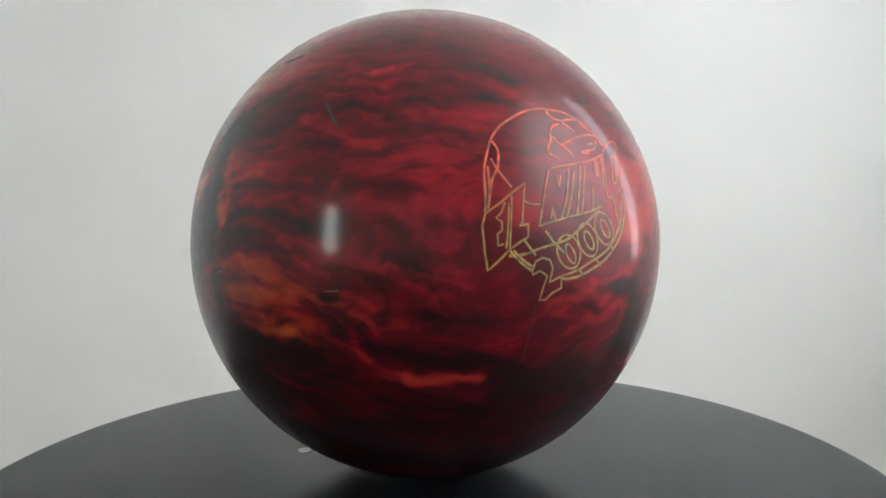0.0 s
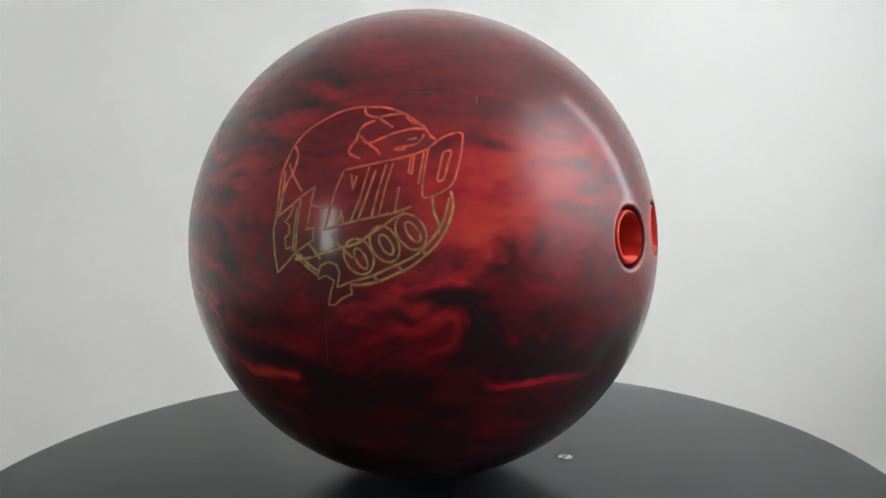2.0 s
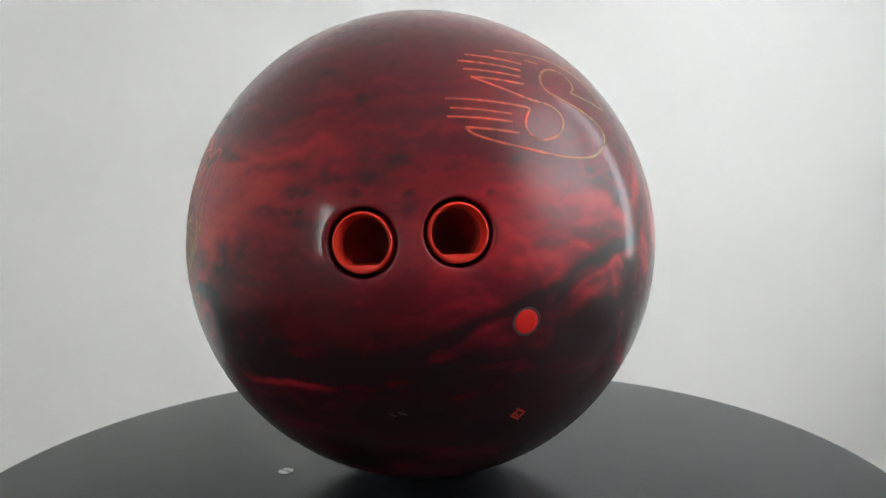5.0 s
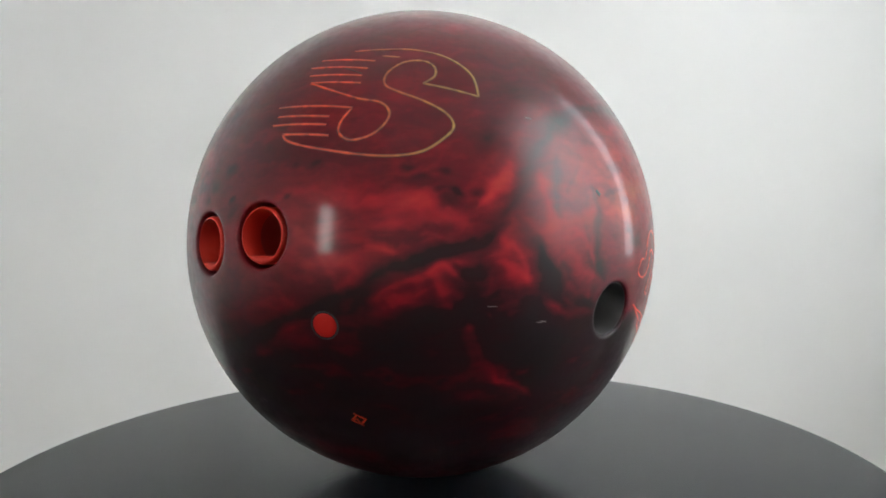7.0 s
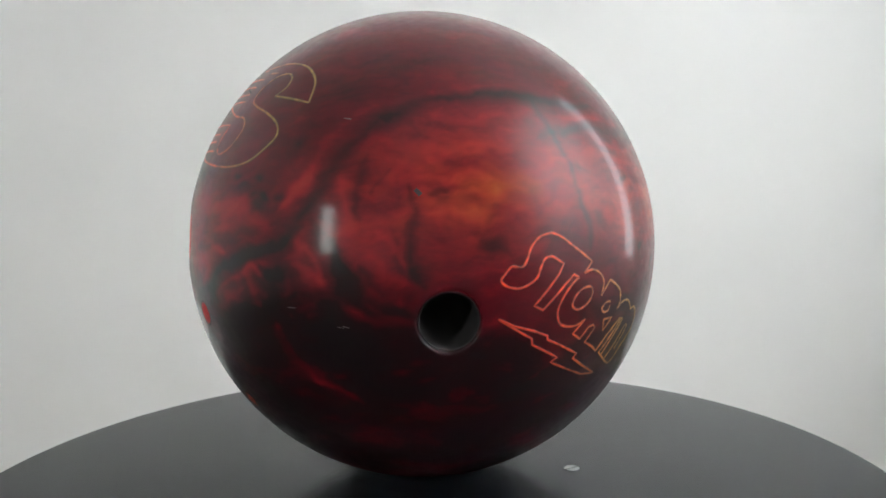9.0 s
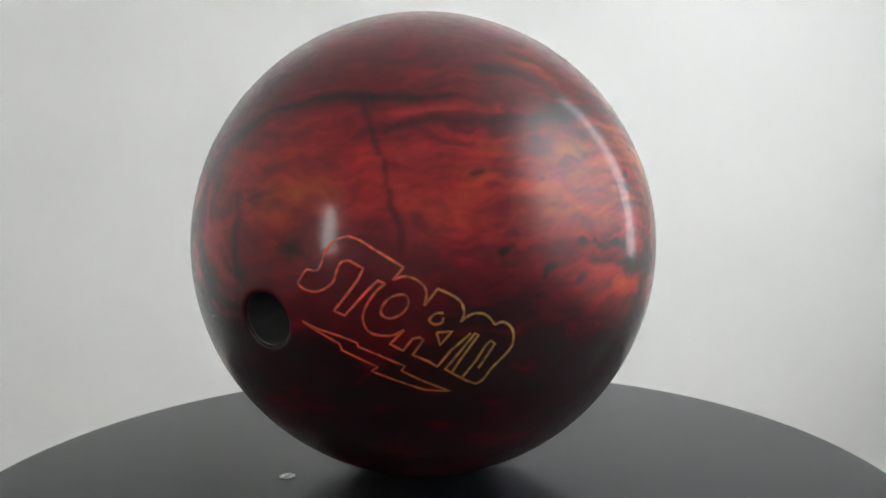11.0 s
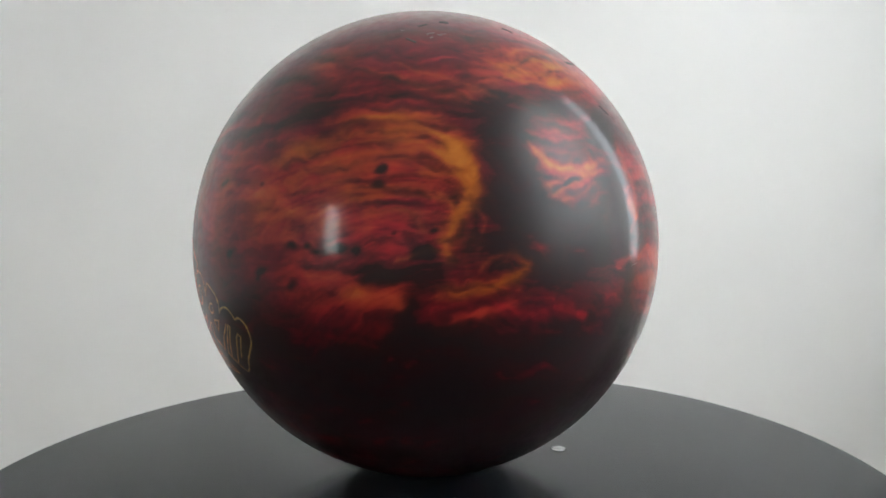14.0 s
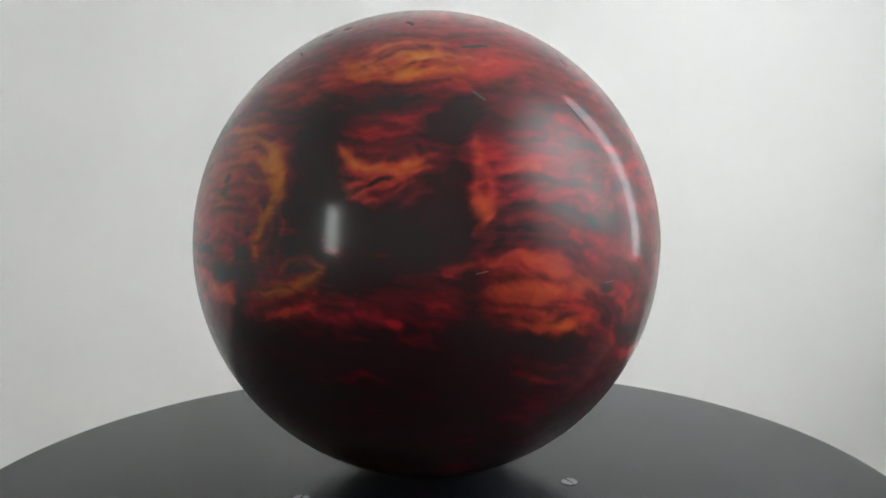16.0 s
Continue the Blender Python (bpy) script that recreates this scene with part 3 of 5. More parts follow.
# thin dark vein below the bright rose field
vein([(-22.1, -25.8), (1.9, -19.1), (13.9, -14.9), (18.9, -12), (28.7, -8), (36.9, -4.2), (45.8, -0.9), (53.4, 2.3)], 1.3, -0.75, 0)
blob(30, 4.6, 22, 8.4, 4, 0.26, 0)
blob(14.5, -11.4, 8.5, 3.7, 15, 0.2, 0)
vein([(34, 9.5), (46.1, 8.1), (52.4, 4.7)], 1.8, 0.3, 0)
vein([(29, 4.8), (35.9, 2.5), (44.8, 2.1)], 1.5, -0.45, 0)
vein([(21.8, -2.1), (29.9, -1.3), (38.8, -0.5)], 1.2, 0.25, 0)
vein([(15.3, 10), (23.9, 11.8), (30.1, 12.1)], 1.4, 0.12, 0)
blob(43.4, 13.2, 1.6, 1, 14, -0.55, 0)
blob(49.3, 9.2, 2, 1.1, 15, -0.55, 0)
blob(47.4, 10.8, 1, 0.6, 17, -0.55, 0)
blob(1.3, 17, 2, 1.2, 9, -0.55, 0)
blob(-4.8, 14, 2.4, 1.2, 6, -0.55, 0)
blob(3.8, 10.4, 1.2, 0.7, 9, -0.55, 0)
blob(19.3, 16.1, 0.9, 0.6, 13, -0.55, 0)
blob(18, 10.4, 0.8, 0.5, 14, -0.55, 0)
blob(58.3, 20.2, 1.9, 1, 16, -0.55, 0)
blob(23.7, 16.5, 1.2, 0.8, 14, -0.55, 0)
blob(41.4, 15.6, 1, 0.6, 17, -0.55, 0)
blob(54.8, 11.3, 1.4, 0.7, 12, -0.55, 0)
vein([(44.7, -5.8), (49, -7), (53.6, -10.4), (56.9, -17), (60.4, -25)], 1.0, 0.2, 0)
blob(56.2, -4.1, 5.8, 4.9, 15, 0.3, 0)
vein([(33.6, -10.2), (39.7, -8.5), (45.8, -6.5)], 1, 0.35, 0)
vein([(50, -1.8), (55.6, -1.5), (60.5, -0.1)], 1, 0.3, 0)
blob(20.5, -30, 32.7, 12, 8, -0.5, 0)
blob(41.8, -16, 9.4, 5.6, -3, -0.4, 0)
blob(10, -20.7, 8.3, 3, 13, -0.25, 0)
vein([(63, 5.6), (68.5, -5.4), (64.3, -13.2), (70.9, -23.6)], 2, -0.6, 0)
vein([(-1.2, -25.6), (7.6, -27.4), (13.7, -28.2)], 1, 0.25, 0)
vein([(29.3, -15.6), (35.5, -20.3), (46.8, -23.3)], 1, 0.12, 0)
blob(25.3, -13, 3.4, 3.6, 0, -0.55, 0)
# more of the emblem side
vein([(-56.8, -8), (-50.7, -7.6), (-44.1, -9.7), (-40.2, -13.7), (-41.9, -18.9)], 1.5, -0.5, 0)
vein([(-54.7, -9.8), (-48.5, -10.2), (-43.3, -13.1)], 1, 0.22, 0)
vein([(-58.7, -6.1), (-50.7, -6.5), (-43.2, -5.8)], 1, 0.35, 0)
vein([(-56.8, -4.7), (-50.7, -4.1), (-43.3, -3.4)], 1, -0.35, 0)
vein([(-100.5, -16.9), (-88.8, -19.7), (-78.7, -20.3), (-70.2, -26.3)], 1.8, -0.5, 0)
vein([(-106, -22.6), (-93.3, -23.7), (-84.5, -23.5), (-78.1, -24.5)], 1, 0.4, 0.12)
vein([(-40.6, -25.1), (-28.4, -26), (-12.6, -26.7)], 1, 0.4, 0)
blob(-23.6, -20.9, 13, 3.7, -4, -0.5, 0)
vein([(-40.4, -39), (-26.4, -38.1), (-10, -38.5)], 1.1, 0.35, 0)
vein([(-91.2, 36.2), (-78.5, 35.7), (-70.9, 32.8)], 1.5, -0.5, 0)
vein([(-94.1, 29), (-84.8, 29), (-74.5, 29.9)], 1.2, -0.4, 0)
vein([(-103.8, 22.6), (-88.4, 22.4), (-81.8, 22.6)], 1.4, -0.4, 0)
vein([(-97.5, 11.2), (-88.7, 11.4), (-81.2, 10.1)], 1.6, -0.3, 0)
vein([(-52.7, 30.4), (-47.3, 30.9)], 0.6, -0.5, 0)
vein([(-102, -3.4), (-97.5, -7.6), (-96.9, -12)], 1, -0.4, 0)
vein([(-98.2, -0.6), (-91, -4.2), (-88.7, -7.2)], 1, -0.4, 0)
vein([(-105.4, -9.1), (-100.5, -12.2)], 1, -0.4, 0)
vein([(-92.2, -11.7), (-84.4, -12.4), (-77.3, -11.1)], 1, -0.4, 0)
vein([(-102.9, -7.8), (-96.3, -9.7), (-94, -12.9)], 0.9, 0.25, 0)
vein([(-92.3, -3.1), (-85.9, -5.1), (-81.3, -6)], 0.9, 0.25, 0)
vein([(-89.5, 15.7), (-81.9, 16.4), (-80.8, 16.9)], 0.9, 0.25, 0)
vein([(-89.4, 25.6), (-81.2, 25.5), (-73.9, 26.3)], 0.9, 0.25, 0)
blob(-37.1, 7.5, 11.6, 13.9, 0, 0.16, 0)
blob(-65.6, -27.3, 22.5, 4.1, 1, -0.25, 0)
vein([(-37.8, 6.4), (-35.5, 2.3), (-36.9, -1.8)], 1.4, -0.25, 0)
vein([(-66.5, -5), (-58.6, -7), (-49.5, -12.1), (-58.3, -14.3)], 1.1, 0.25, 0)
vein([(-64.3, -7.1), (-56.7, -9.5), (-53.7, -12.1)], 1, -0.35, 0)
vein([(-61.5, 1.1), (-53.1, -0.5), (-44.1, -0.3), (-37.2, 2.7)], 1.4, -0.35, 0)
vein([(-47.1, -2), (-40.3, -4.1), (-35.4, -2.2)], 1.2, -0.3, 0)
vein([(-32.3, -2.3), (-29.2, 1.6), (-31.2, 4.6)], 1.3, -0.3, 0)
vein([(-36.9, -26.2), (-25.1, -24.8), (-9.7, -27.9), (1.3, -26.3)], 0.9, 0.15, 0)
vein([(-34.9, -22.5), (-23.1, -22.2), (-4.8, -23.2)], 1.4, -0.5, 0)
blob(-26.4, -16.1, 19.2, 3.4, -6, -0.2, 0)
swirl(177, 1, 36, 1.0, 0.08, 0.14, 81, 0.36, 1.15)
swirl(177, 1, 36, 2.4, 0.09, 0.10, 82, 0.36, 1.15)
swirl(-155, 12, 16, 0.7, 0.10, 0.08, 85)
swirl(-170, -3, 9, 0.9, 0.14, 0.22, 87)
swirl(-152, 40, 12, 0.9, 0.2, 0.2, 89)
swirl(147, 7, 24, 0.6, 0.08, 0.08, 91)
# smooth rose side with a thin red line low down
blob(-33, 12, 20, 13, 0, 0.34, 0.02)
blob(-30, 15, 9, 6, 0, 0.12, 0.03)
blob(-38, 3, 7, 6, 30, 0.25, 0.05)
blob(-38, 15, 15, 16, 0, 0.1, 0)
blob(-14, 20, 12, 6, 0, 0.15, 0)
blob(-26, 26, 30, 5, 0, -0.1, 0)
vein([(-38, -24), (-27, -25), (-9, -26), (2, -24), (14, -17), (24, -11)], 0.8, 0.2, 0)
vein([(-19, -23), (-7, -23), (5, -18), (17, -12)], 1.6, -0.45, 0)
vein([(-47, -5), (-42, -10), (-41, -19), (-37, -25)], 2.4, -0.2, 0)
vein([(-38, -41), (-31, -41), (-16, -41)], 0.9, 0.2, 0)
vein([(-57, -5), (-44, -7), (-38, -10)], 1.2, -0.3, 0)
blob(-16, 10, 1.1, 0.7, 10, -0.4, 0)
blob(-19, 7, 0.99, 0.63, 10, -0.4, 0)
blob(-19, 10, 0.88, 0.56, 10, -0.4, 0)
blob(-5, 17, 1.32, 0.84, 10, -0.4, 0)
blob(-12, 12, 1.32, 0.84, 10, -0.4, 0)
blob(-13, 15, 0.88, 0.56, 10, -0.4, 0)
blob(4, 8, 1.43, 0.91, 10, -0.4, 0)
blob(-6, 11, 0.99, 0.63, 10, -0.4, 0)
blob(-7, 30, 1.76, 1.12, 10, -0.4, 0)
blob(-36, -4, 5, 3, 0, -0.25, 0)
blob(-31, -16, 8, 3, 0, 0.15, 0)
blob(-17, -10, 22, 7, 0, -0.12, 0)
blob(-28, -33, 40, 10, 0, -0.3, 0)
# emblem side
blob(-78, 34, 14, 3, 8, -0.35, 0)
blob(-82, 29, 14, 1.4, 4, -0.3, 0)
blob(-85, 31, 8, 1.2, 6, 0.25, 0)
vein([(-104, -12), (-102, -20), (-91, -23), (-79, -24)], 1.1, 0.45, 0)
vein([(-98, -16), (-91, -20), (-77, -21), (-69, -26)], 1.8, -0.35, 0)
vein([(-62, -6), (-52, -7), (-44, -9), (-43, -15), (-47, -21)], 1.8, -0.5, 0)
vein([(-60, -9), (-51, -9), (-47, -12), (-48, -16)], 1, 0.2, 0)
vein([(-61, -5), (-51, -5), (-41, -3)], 1, 0.2, 0)
vein([(-38, -41), (-21, -37)], 1, 0.15, 0)
blob(-36, 2, 3, 9, 0, -0.25, 0)
blob(-60, -14, 14, 5, 0, 0.12, 0)
blob(-30, -21, 8, 3, 10, -0.2, 0)
blob(-60, 12, 22, 16, 0, 0.12, 0)
# streaked side
vein([(-96, -22), (-89, -24), (-79, -24)], 1.3, 0.6, 0.1)
vein([(-134, 9), (-134, 15)], 0.9, 0.4, 0.2)
blob(-118, -15, 9, 1.6, -22, 0.45, 0.15)
blob(-102, -10, 10, 1.4, -22, 0.35, 0.1)
blob(-110, -8, 8, 1.5, -20, 0.25, 0.2)
blob(-121, -26, 5, 1.2, -12, 0.3, 0)
blob(-121, -5, 8, 1.4, -25, 0.3, 0.1)
blob(-99, -2, 8, 1.2, -24, 0.3, 0)
blob(-108, -7, 1.8, 1, 0, -0.7, 0)
blob(-116, -17, 1.6, 1, 0, -0.6, 0)
blob(-111, 25, 5, 1, 30, -0.4, 0)
blob(-116, 23, 6, 1.6, 12, 0.3, 0)
blob(-100, 36, 4, 1.2, 5, 0.4, 0)
blob(-75, 33, 6, 2, -20, 0.2, 0)
blob(-77, 30, 7, 1, -20, -0.35, 0)
blob(-86, 26, 14, 4, 0, 0.15, 0)
blob(-89, 14, 12, 3, 0, 0.2, 0)
blob(-128, -3, 8, 12, 0, -0.3, 0)
blob(-97, 10, 3, 2, 0, -0.4, 0)
# wisps round the amber eye
vein([(161.6, -7.8), (168.8, -10.3), (174.5, -10.7)], 1.2, 0.35, 0.1)
vein([(156.9, -15.8), (167.8, -16.3), (176.9, -18.3)], 1, 0.25, 0)
vein([(177.4, -13.8), (-176.1, -12.7), (-170, -11.2), (-165.9, -10.2)], 1.1, 0.35, 0.05)
vein([(167.6, -17.5), (171.9, -20.8), (-179, -21.7)], 1, 0.2, 0)
vein([(-163.8, -12.9), (-157.5, -12.1), (-150.5, -14.1)], 1.2, 0.28, 0)
vein([(-170, -17.1), (-159.4, -16.3), (-147.8, -15.9)], 1.4, 0.16, 0)
vein([(171.3, -23.3), (-174.7, -24.1), (-163.5, -20.7)], 1.2, 0.14, 0)
vein([(157.6, 21.4), (166.8, 24.3), (176.8, 24.6), (-176.1, 21.6)], 1, 0.2, 0.4)
vein([(167.5, 21.8), (177.1, 22.2), (-174.3, 17.1)], 0.9, 0.15, 0.4)
vein([(178.5, 19.5), (-175.9, 18.3), (-173.5, 13.4), (-175.7, 9.4)], 1, 0.1, 0.35)
vein([(178, 11.5), (-178.8, 8.4), (-178.7, 3.4), (179.2, 0.5)], 0.9, 0.25, 0.5)
vein([(157.9, 6.9), (167.2, 5.1), (174, 4.5)], 1.2, 0.3, 0)
vein([(159.6, 1.6), (169.6, 0), (174, 0.5)], 1, 0.3, 0)
vein([(171.7, -2.5), (177.1, -1), (-178.8, -1.5)], 0.6, 0.3, 0.6)
vein([(-162.1, 18.7), (-159.1, 15.5), (-154.9, 13.9), (-144.8, 16.4)], 1.2, 0.3, 0.15)
vein([(-166.5, 36.9), (-157.5, 34.1), (-150.7, 33.8), (-132.9, 40.1)], 1, 0.3, 0.4)
vein([(-169.1, 40.4), (-163.6, 38.7), (-154.2, 41), (-140.6, 40.7)], 0.9, 0.25, 0.4)
vein([(158.5, 23.1), (169.7, 23.5), (179.4, 22.9)], 0.5, -0.35, 0)
vein([(162.9, 18.7), (172.7, 20.4), (-178.1, 19.4)], 0.5, -0.35, 0)
vein([(162.1, 6.3), (169.5, 6.8), (176.1, 6)], 0.6, -0.4, 0)
vein([(153.3, -2.7), (164.7, -3.4), (173.8, -4.5)], 1, -0.5, 0)
vein([(175.9, -5.5), (-178, -7.5), (-169.9, -7.1), (-165.9, -5.6)], 0.8, -0.5, 0)
vein([(174.6, -9.6), (173, -13.9), (171.1, -18.5)], 1.2, -0.4, 0)
vein([(-162.4, 14.4), (-155, 12.3), (-147.9, 13.5)], 0.4, -0.35, 0)
vein([(-171.8, 32.4), (-166.9, 30.9), (-164.6, 29.6)], 0.6, -0.4, 0)
# slanting streaks on the streaked side
vein([(-124.9, -6.3), (-119, -8.7), (-113.8, -10)], 0.9, 0.45, 0.05)
vein([(-127.2, -14.2), (-121, -15.9), (-117.1, -17.9)], 1.1, 0.5, 0.04)
vein([(-120.9, -10.4), (-112.9, -12.1), (-108.4, -14.6)], 0.8, 0.4, 0.03)
vein([(-118.3, 2.9), (-114.6, 1.1)], 0.9, 0.45, 0.03)
vein([(-114.1, -0.9), (-107.1, -2.8)], 0.8, 0.35, 0.05)
vein([(-106.2, -5.8), (-101, -8.2), (-98.8, -9.8)], 0.9, 0.4, 0.05)
vein([(-104.3, -9.7), (-100.2, -11.2), (-98.2, -13.9)], 0.8, 0.4, 0.03)
vein([(-97.8, -1), (-95.5, -2.4)], 0.8, 0.4, 0)
vein([(-127.6, -8.6), (-120.7, -9.5)], 0.8, 0.4, 0.03)
vein([(-112.1, -14.2), (-105.4, -17.2), (-100, -19.9)], 0.9, 0.35, 0.05)
vein([(-106.1, -20.6), (-94, -23.2), (-84.2, -23.8), (-78.5, -23.2)], 1, 0.3, 0.03)
vein([(-104, 36.7), (-96.8, 36.6)], 1, 0.5, 0)
vein([(-110.9, 22.9), (-101.6, 19.6), (-98, 18.9)], 1, 0.4, 0)
vein([(-106.7, 15), (-95.8, 14.2), (-87.8, 13.5)], 1.8, 0.28, 0)
vein([(-92.7, 8.7), (-85.9, 9.1), (-81.1, 8.5)], 1.8, 0.3, 0)
vein([(-89, 29), (-79.9, 28.4), (-73.6, 29.2)], 1.1, 0.35, 0)
vein([(-94.2, 22.1), (-86.7, 23), (-80.2, 24.2)], 1.2, 0.25, 0)
vein([(-125.4, -25), (-117.7, -26.6)], 0.9, 0.35, 0.03)
vein([(-129.7, -1.1), (-122.7, -3.1)], 0.8, 0.35, 0.03)
vein([(-124.2, -10.6), (-117.2, -13.4), (-113.7, -15.6)], 0.8, -0.5, 0)
vein([(-118.3, -4), (-112, -5.9), (-106.4, -8.4)], 0.9, -0.5, 0)
vein([(-114.8, -8), (-105.6, -10.8), (-99.5, -16.1)], 0.8, -0.45, 0)
vein([(-98.6, 0.6), (-92.7, -1.4), (-88.8, -4)], 1.4, -0.6, 0)
vein([(-97.7, -2.8), (-91.7, -4.9)], 0.9, -0.5, 0)
vein([(-133.3, -20.9), (-123.7, -22.2), (-116.8, -25.5)], 1.8, -0.5, 0)
vein([(-146.3, 22.7), (-133.4, 23.8), (-114.8, 23.2)], 2.6, -0.4, 0)
vein([(-106.2, 10.9), (-97.8, 12.7), (-91.6, 15.6)], 1.3, -0.35, 0)
vein([(-119.6, 27.3), (-105.4, 27.3), (-95.3, 25.5)], 1.1, -0.45, 0)
vein([(-81.4, 37.5), (-73.6, 36.2), (-69.8, 32.6)], 1.1, -0.55, 0)
vein([(-107, 17.2), (-98.1, 17.3), (-90.9, 19.8)], 0.9, -0.3, 0)
vein([(-98, 25.1), (-93.1, 24.9)], 1, -0.5, 0)
vein([(-121.3, 35.9), (-108.1, 32.1), (-100.1, 32.1)], 1.2, -0.4, 0)
vein([(-90.8, 5.8), (-84.1, 4.7), (-79.3, 5.1)], 1, -0.25, 0)
vein([(-122.6, 5.2), (-111.6, 4.1), (-104.8, 5)], 1.6, -0.35, 0)
vein([(-125.9, 0), (-119.5, -0.9), (-115.5, -2.9)], 0.8, -0.45, 0)
vein([(-108.3, -14), (-102.9, -15.4), (-98.8, -18.1)], 0.7, -0.4, 0)
blob(-107.9, -7.4, 1.4, 0.5, 0, -0.8, 0)
# curls low on the smooth rose side
vein([(-69.2, -10.4), (-58.3, -7.8), (-50.1, -8.6)], 1, 0.3, 0.1)
vein([(-66.5, -12.4), (-56.7, -13), (-49.3, -11.1), (-46.3, -13.7), (-49.3, -18.1), (-58.5, -19.8)], 0.8, 0.25, 0.05)
vein([(-58, -5.8), (-49.8, -5.2), (-44.3, -6.1)], 1, 0.5, 0)
vein([(-56.6, -3.9), (-48.6, -3.6), (-43.2, -4.2)], 0.8, 0.25, 0)
vein([(-41.1, -23.7), (-33.5, -25.9), (-24.6, -25.8), (-15.2, -25.9), (-7.2, -26.2)], 0.9, 0.4, 0)
vein([(-40.2, -40.1), (-30.3, -41.1), (-22.8, -41.2)], 0.8, 0.35, 0)
vein([(-6.5, -19.5), (-3.2, -15.3)], 0.9, 0.2, 0)
vein([(-43.2, 3.1), (-40.3, 0.2), (-39.9, -1.7)], 1, 0.3, 0)
vein([(-34.7, -5.6), (-29.9, -7.6), (-27, -6.7)], 1, 0.2, 0)
vein([(-52.1, -6.8), (-45.7, -7.7), (-42.9, -11.5), (-42.3, -15.7), (-45.1, -20.5)], 1.2, -0.6, 0)
vein([(-40.9, -2.9), (-37.5, -3.8), (-35.3, -1.8), (-36.8, 0.6), (-39.3, 2.1)], 0.8, -0.4, 0)
vein([(-41.9, -21.5), (-33.4, -23.7), (-22.5, -23.5)], 1.1, -0.35, 0)
vein([(-8, -24.2), (0.3, -23.3), (10, -21.6), (18.2, -19)], 1.2, -0.6, 0)
vein([(-62.8, -10.1), (-54.9, -10.3), (-49.1, -9.6)], 0.7, -0.35, 0)
vein([(-41.7, -8.5), (-38.9, -12.5), (-37.3, -17.9)], 1.4, -0.4, 0)
vein([(-31, -13.7), (-28, -10.7), (-23.1, -9.8)], 1.2, -0.25, 0)
vein([(-21, -9.9), (-19.1, -6)], 1.2, -0.2, 0)
blob(-37, -2.7, 1.2, 0.9, 0, 0.4, 0)
blob(-34.6, -17, 1, 0.9, 0, 0.45, 0)
blob(-28.5, -17.1, 1, 0.9, 0, 0.45, 0)
blob(-19.6, 11, 0.6, 0.5, 0, -0.6, 0)
blob(-20.4, 7.4, 0.6, 0.5, 0, -0.6, 0)
blob(-16.8, 6.9, 0.6, 0.5, 0, -0.6, 0)
blob(-16, 9.9, 0.5, 0.4, 0, -0.6, 0)
blob(-31.4, 15.8, 0.5, 0.4, 0, -0.5, 0)
blob(-13, 13.7, 0.9, 0.7, 0, -0.45, 0)
blob(-9.8, 12.5, 0.8, 0.6, 0, -0.45, 0)
blob(-18.2, 15.5, 0.5, 0.4, 0, -0.4, 0)
blob(-24.5, 13.5, 0.4, 0.3, 0, -0.4, 0)
blob(-36.5, -14.6, 6.4, 2.6, 0, -0.3, 0)
blob(-37.5, 15.7, 10.4, 5.2, -2, 0.2, 0)
blob(-15.3, 20.9, 12.1, 5.2, 2, 0.14, 0)
blob(-41.2, 6, 6, 3.8, -20, 0.15, 0)
# finer marks round the thin vein
vein([(72.2, 16.5), (70.6, 10.1), (70.9, 5)], 0.8, -0.4, 0)
vein([(76.5, 14.2), (72.8, 9.9)], 0.6, -0.3, 0)
vein([(50.7, -2.1), (51.8, -8.9), (55.3, -13.2)], 1.8, -0.55, 0)
vein([(37.9, 11.4), (35.4, 6), (34.8, 3)], 2.4, -0.3, 0)
vein([(29.8, -10.5), (34.2, -7.2), (43.5, -3.9), (50.7, -0.3), (58.5, 3.5)], 0.9, -0.4, 0)
vein([(83.6, 15.4), (85.2, 10.1), (85.7, 3)], 0.8, -0.2, 0)
vein([(66.2, 3.4), (68.1, -2.5), (71.1, -5.5)], 1, -0.4, 0)
vein([(70.1, -8.6), (75.6, -12.4), (80.6, -14.4)], 1, 0.4, 0)
vein([(72.1, 0.3), (75.2, -4.7), (79.9, -6.9)], 1.2, 0.3, 0)
vein([(28.4, -0.8), (32.3, -4), (27.6, -7.4)], 1.4, 0.4, 0)
vein([(33.3, 0), (39.6, -0.6)], 1.1, 0.45, 0)
vein([(34.1, -8.2), (42.4, -4.6), (48.7, -3), (50.8, -5)], 0.9, 0.45, 0)
vein([(37.7, -8), (46.2, -9.9), (49.5, -10)], 0.9, 0.4, 0)
vein([(58.5, 2.1), (62.2, -1.3), (63.3, -6.2)], 1.1, 0.4, 0)
vein([(51.1, -13), (54.8, -18.4), (58.8, -24.3), (68.5, -30.1)], 1, 0.4, 0)
vein([(62.8, 16.3), (58.7, 11.3), (55.7, 9.4)], 1.3, 0.35, 0)
vein([(67.8, 14.2), (68.5, 9.2), (70.2, 3.3)], 1, 0.3, 0)
vein([(20.7, 4.3), (25.6, 1.1), (28.1, -4)], 1.2, 0.3, 0)
vein([(73.2, 3.2), (77.4, -0.8), (79.6, -4.9)], 0.8, 0.3, 0)
blob(45.5, -5.9, 1.1, 1, 0, -0.4, 0)
blob(48.1, 14, 1.3, 0.7, -23, -0.6, 0)
blob(50.4, 10.9, 1.4, 0.7, -12, -0.6, 0)
blob(62.1, -14.2, 7.4, 5.2, -2, -0.35, 0)
blob(57.7, 15.4, 5.9, 4.1, 20, 0.15, 0)
blob(86.9, 12.3, 9.4, 9.4, 2, 0.16, 0)
